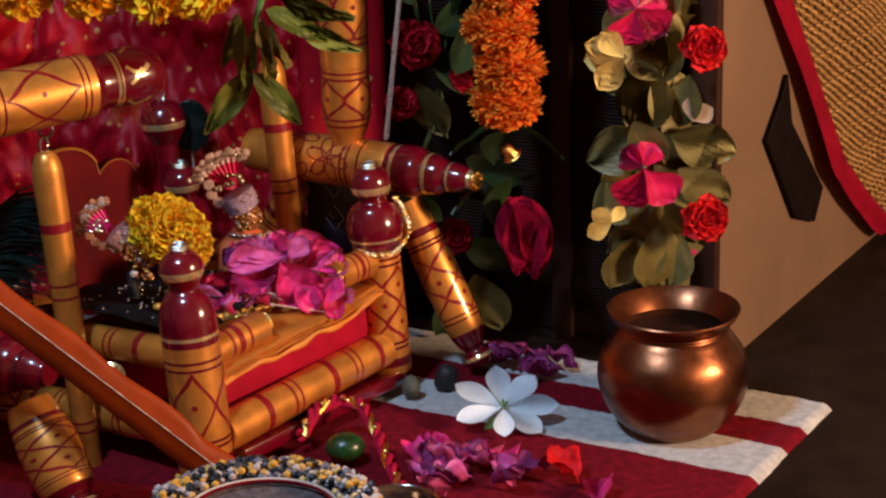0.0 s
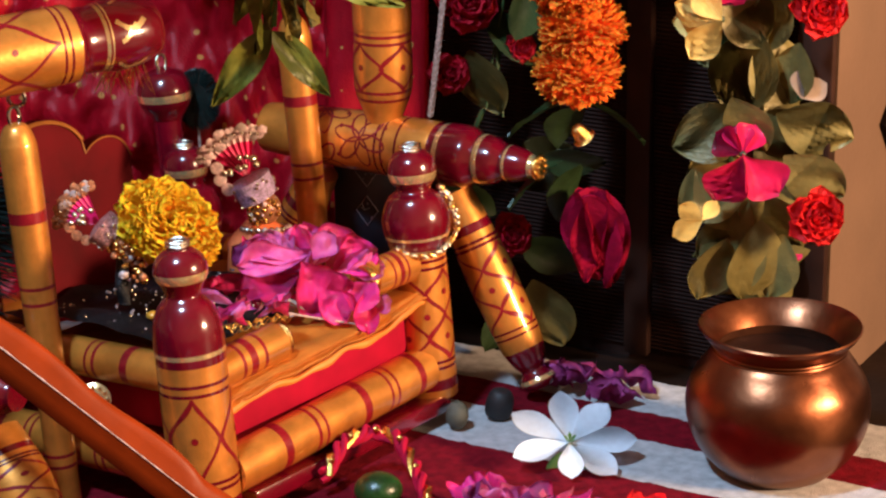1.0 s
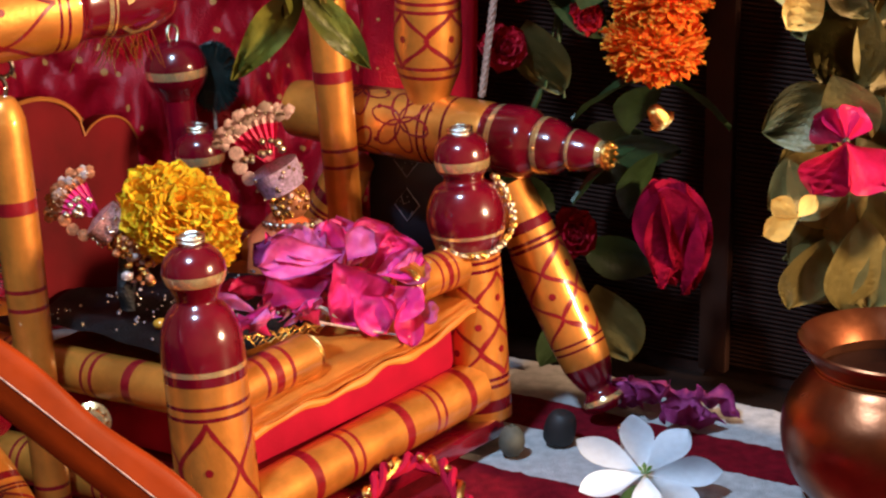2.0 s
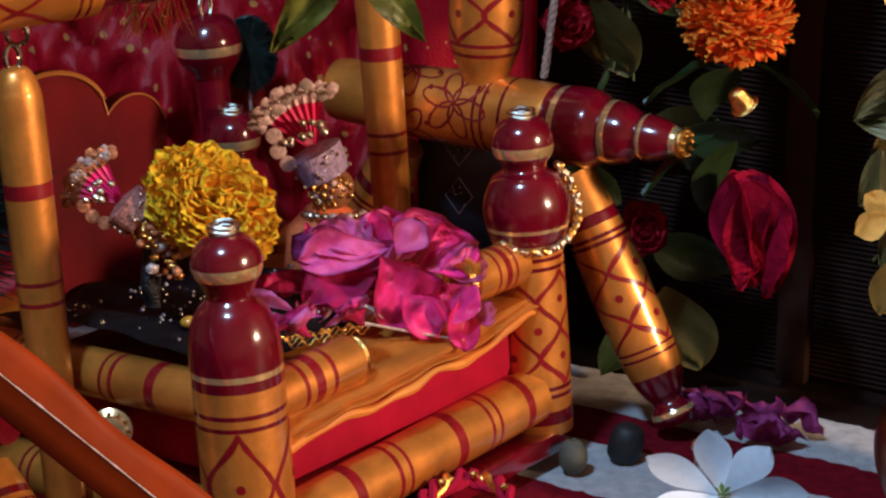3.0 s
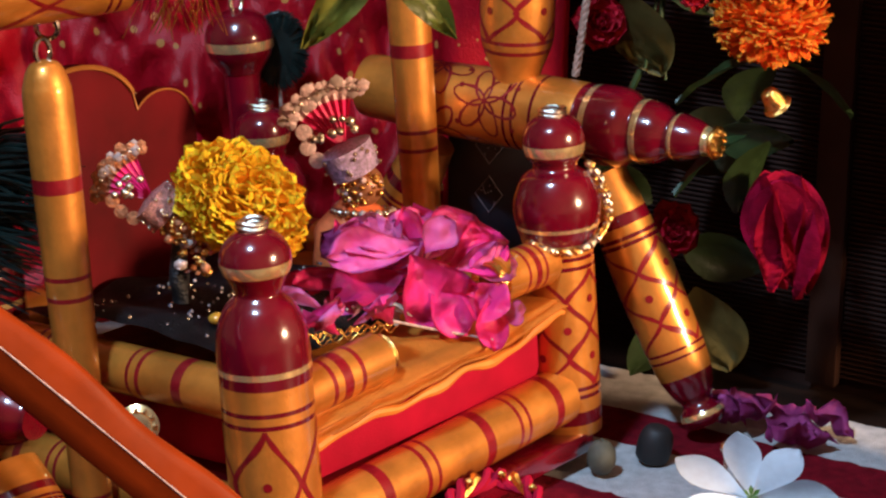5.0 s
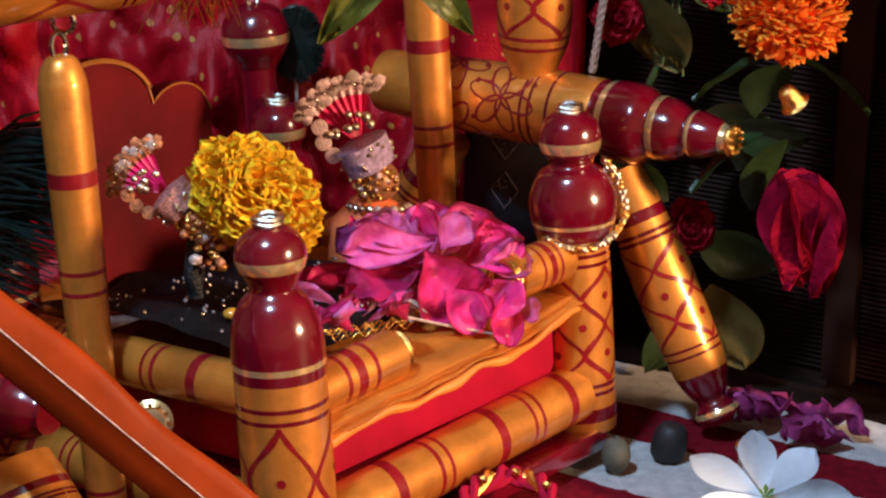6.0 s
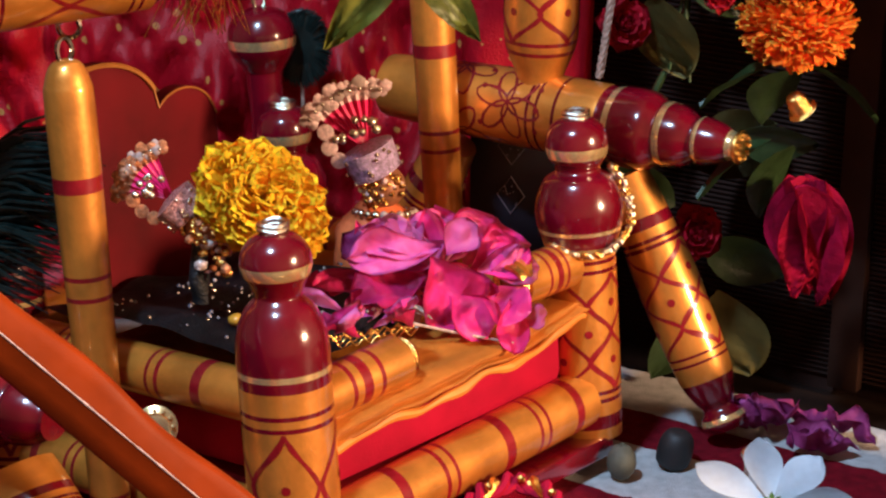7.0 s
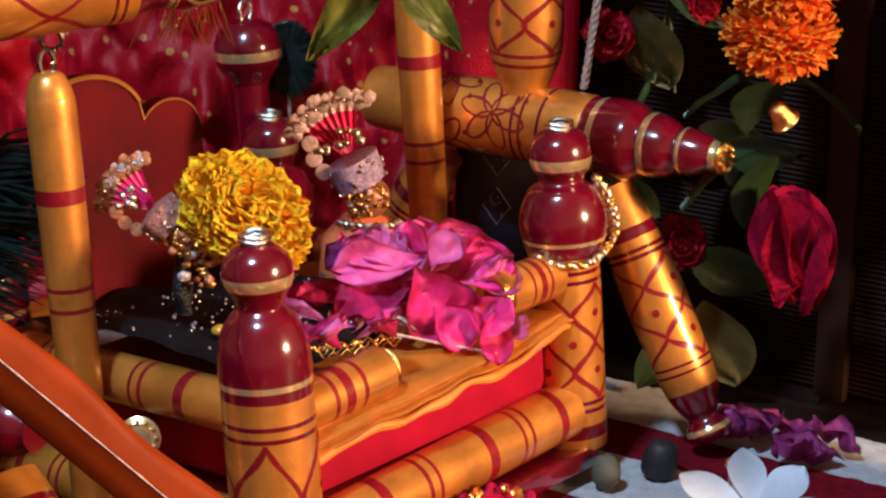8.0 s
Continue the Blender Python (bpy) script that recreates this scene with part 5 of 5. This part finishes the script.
cup = thing("steel_cup", "small dark polished steel cup", "cup", pose(-0.026, -0.153, 0.0008))
bm = bmesh.new()
lathe(bm, smooth_profile([(0.014, 0, 0), (0.019, 0.008, 0), (0.021, 0.018, 0), (0.0222, 0.0205, 0), (0.0215, 0.0212, 0), (0.0200, 0.018, 0), (0.017, 0.006, 0), (0.001, 0.003, 0)], 5), 48)
part("cup_body", bm, STEEL, cup)

# orange lacquered rail in front
bar = thing("lacquered_rail", "thick orange lacquered wooden rail leaning across the altar", "rail")
foot, head = Vector((-0.0890, -0.125, 0.0080)), Vector((-0.3900, -0.125, 0.2780))
axis = (head - foot).normalized()
side = Vector((axis.z, 0, -axis.x))
side = side if side.z > 0 else -side
front = Vector((0, -0.94, 0.34))
front = (front - front.dot(axis) * axis).normalized()
bm = bmesh.new()
sect = []
n, length = 110, (head - foot).length
for i in range(n + 1):
    z = length * i / n
    up = 0.0100 + 0.0010 * math.sin(z * 105 + 0.4) * (z < 0.20) - 0.0012 * math.exp(-((z - 0.048) / 0.006) ** 2)
    ring = []
    for x, y in ((-0.0095, -0.006), (-0.0100, 0.0042), (-0.0092, 0.0050), (-0.0040, 0.0060), (0.0003, 0.0065), (0.0008, 0.0067), (0.0013, 0.0067), (0.0018, 0.00655), (0.0022, 0.0063), (0.0065, 0.0046), (up - 0.001, 0.0030), (up, 0.0018), (up - 0.0006, -0.006)):
        ring.append(bm.verts.new(foot + axis * z + side * x + front * y))
    sect.append(ring)
for p, q in zip(sect, sect[1:]):
    for k in range(13):
        bm.faces.new((p[k], p[(k + 1) % 13], q[(k + 1) % 13], q[k]))
bm.faces.new(sect[0])
bm.faces.new(sect[-1])
part("rail_body", bm, ORANGE_LACQUER, bar, angle=60)
# Pale strip on the ridge: a specular highlight put into shape and colour.
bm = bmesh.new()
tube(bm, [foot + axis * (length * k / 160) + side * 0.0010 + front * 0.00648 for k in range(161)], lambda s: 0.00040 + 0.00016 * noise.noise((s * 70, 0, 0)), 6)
part("edge_highlight", bm, mat("pale_highlight", (0.72, 0.50, 0.40), 0.3, 0, 0.2, 500, coat=0.5), bar, "pale strip standing in for the highlight along the ridge")

# peacock feather behind the rod
quill = [Vector(p) for p in ((-0.300, -0.020, 0.006), (-0.272, -0.022, 0.050), (-0.244, -0.026, 0.105), (-0.232, -0.028, 0.135))]
feather = thing("peacock_feather", "dark green peacock feather leaning behind the swing rod", "feather")
bm = tube(bmesh.new(), quill, 0.0009, 6)
part("quill", bm, TWINE, feather)
bm = bmesh.new()
for k in range(1500):
    t = k / 1500 * 2.999
    p = quill[int(t)].lerp(quill[int(t) + 1], t - int(t))
    s = 1 if k % 2 else -1
    d = Vector((0.75 * s + 0.2, rng.uniform(-0.35, 0.35), 0.55 - 0.30 * (s > 0) + rng.uniform(-0.45, 0.45))).normalized()
    ln = 0.026 + 0.014 * rng.random()
    tube(bm, [p, p + d * ln * 0.5 + Vector((0, 0, 0.001)), p + d * ln + Vector((0.002 * s, 0, -0.005))], lambda u: 0.0011 * (1.15 - u), 4)
tagged(part("barb", bm, TEAL, feather), kind="stuff")

# dark eye of another feather, behind the capped hanger
eye_feather = thing("peacock_feather", "dark peacock feather eye standing behind the capped hanger", "feather", pose(-0.150, 0.166, 0.124))
bm = tube(bmesh.new(), [(0.004, 0.002, -0.1225), (0.002, 0.002, -0.06), (0, 0.001, -0.012)], 0.0008, 6)
part("quill", bm, TWINE, eye_feather)
bm = ball(bmesh.new(), (0, 0, 0), 0.0115, 0, 3, (0.95, 0.16, 1.30))
part("eye", bm, TEAL, eye_feather, "dark teal feather eye")
bm = bmesh.new()
for k in range(420):
    a = k * 2.39996
    d = Vector((0.95 * math.cos(a), rng.uniform(-0.2, 0.2), 1.30 * math.sin(a)))
    tube(bm, [d * 0.006, d * 0.011, d * rng.uniform(0.0118, 0.0130) + Vector((0.001, 0, -0.001))], lambda u: 0.0006 * (1.15 - u), 4)
tagged(part("barb", bm, TEAL, eye_feather), kind="stuff")

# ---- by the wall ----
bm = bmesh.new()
# Bracket outline set on the wall plane to fit the camera's view.
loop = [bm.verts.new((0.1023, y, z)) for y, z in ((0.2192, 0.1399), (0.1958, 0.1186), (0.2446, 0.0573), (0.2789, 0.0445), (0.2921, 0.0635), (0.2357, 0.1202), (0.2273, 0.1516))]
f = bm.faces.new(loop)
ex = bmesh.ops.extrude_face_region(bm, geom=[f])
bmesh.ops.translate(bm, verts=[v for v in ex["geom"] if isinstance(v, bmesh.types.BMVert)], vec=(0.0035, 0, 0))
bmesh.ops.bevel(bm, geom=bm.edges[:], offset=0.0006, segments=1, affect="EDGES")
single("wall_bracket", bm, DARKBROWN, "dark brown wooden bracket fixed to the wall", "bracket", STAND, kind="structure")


def crochet_cloth():
    t = thing("crochet_cloth", "gold crocheted cloth with a red ribbon border on the wall", "cloth", STAND)

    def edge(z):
        """Where the border of the cloth runs along the wall at a height, fitted to the camera's view."""
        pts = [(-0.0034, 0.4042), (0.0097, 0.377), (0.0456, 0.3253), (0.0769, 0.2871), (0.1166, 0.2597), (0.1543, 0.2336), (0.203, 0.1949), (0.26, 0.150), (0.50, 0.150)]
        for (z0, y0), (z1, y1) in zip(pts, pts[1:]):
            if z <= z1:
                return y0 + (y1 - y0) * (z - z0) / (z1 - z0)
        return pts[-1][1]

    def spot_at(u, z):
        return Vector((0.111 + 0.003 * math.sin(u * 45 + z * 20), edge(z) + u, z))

    bm = bmesh.new()
    rows = []
    for j in range(61):
        z = 0.002 + 0.388 * j / 60
        rows.append([bm.verts.new(spot_at(u, z)) for u in (-0.002, 0.007, 0.016, 0.025)])
    for p, q in zip(rows, rows[1:]):
        for k in range(3):
            bm.faces.new((p[k], p[k + 1], q[k + 1], q[k]))
    bmesh.ops.solidify(bm, geom=bm.faces[:], thickness=0.0015)
    part("ribbon_border", bm, RED_CLOTH, t, "red satin ribbon border", angle=180)
    bm = bmesh.new()
    rows = []
    for j in range(41):
        z = 0.002 + 0.388 * j / 40
        rows.append([bm.verts.new(spot_at(0.022 + 0.3 * k / 20, z) - Vector((0.0022, 0, 0))) for k in range(21)])
    for p, q in zip(rows, rows[1:]):
        for k in range(20):
            bm.faces.new((p[k], p[k + 1], q[k + 1], q[k]))
    bmesh.ops.solidify(bm, geom=bm.faces[:], thickness=0.0015)
    part("backing", bm, CROCHET, t, angle=180)
    bm = bmesh.new()
    for j in range(60):
        for k in range(24):
            z, u = 0.004 + 0.0042 * j, 0.028 + 0.0098 * k + 0.0049 * (j % 2)
            p = spot_at(u, z)
            if p.y < 0.47:
                m = Matrix.Translation(p - Vector((0.0006, 0, 0))) @ pose(0, 0, 0, -28 + 14 * math.sin(j * 1.3), 0, 0)
                bmesh.ops.create_icosphere(bm, subdivisions=1, radius=1.0, matrix=m @ Matrix.Diagonal((0.0016, 0.0052, 0.0015, 1)))
    tagged(part("stitch", bm, CROCHET, t), kind="stuff")


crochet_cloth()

# dark patterned box standing behind the swing
bx = thing("patterned_box", "dark navy box with a raised diamond pattern behind the swing", "box", pose(-0.056, 0.132, 0.0008, 0, 0, -12))
bm = bmesh.new()
box(bm, 0.046, 0.014, 0.106, pose(0, 0, 0.053), 0.001)
part("box_body", bm, mat("navy_card", (0.008, 0.008, 0.016), 0.5, 0, 0.2, 80), bx)
for z in (0.075, 0.095):
    bm = bmesh.new()
    tube(bm, [(-0.006 + 0.0055 * math.cos(k * 1.5708), -0.0075, z + 0.0075 * math.sin(k * 1.5708)) for k in range(4)], 0.0004, 5, 0, True)
    for k in range(12):
        ball(bm, (-0.006 + rng.uniform(-0.003, 0.003), -0.0075, z + rng.uniform(-0.004, 0.004)), 0.0005)
    part("diamond", bm, BEADS[3], bx)
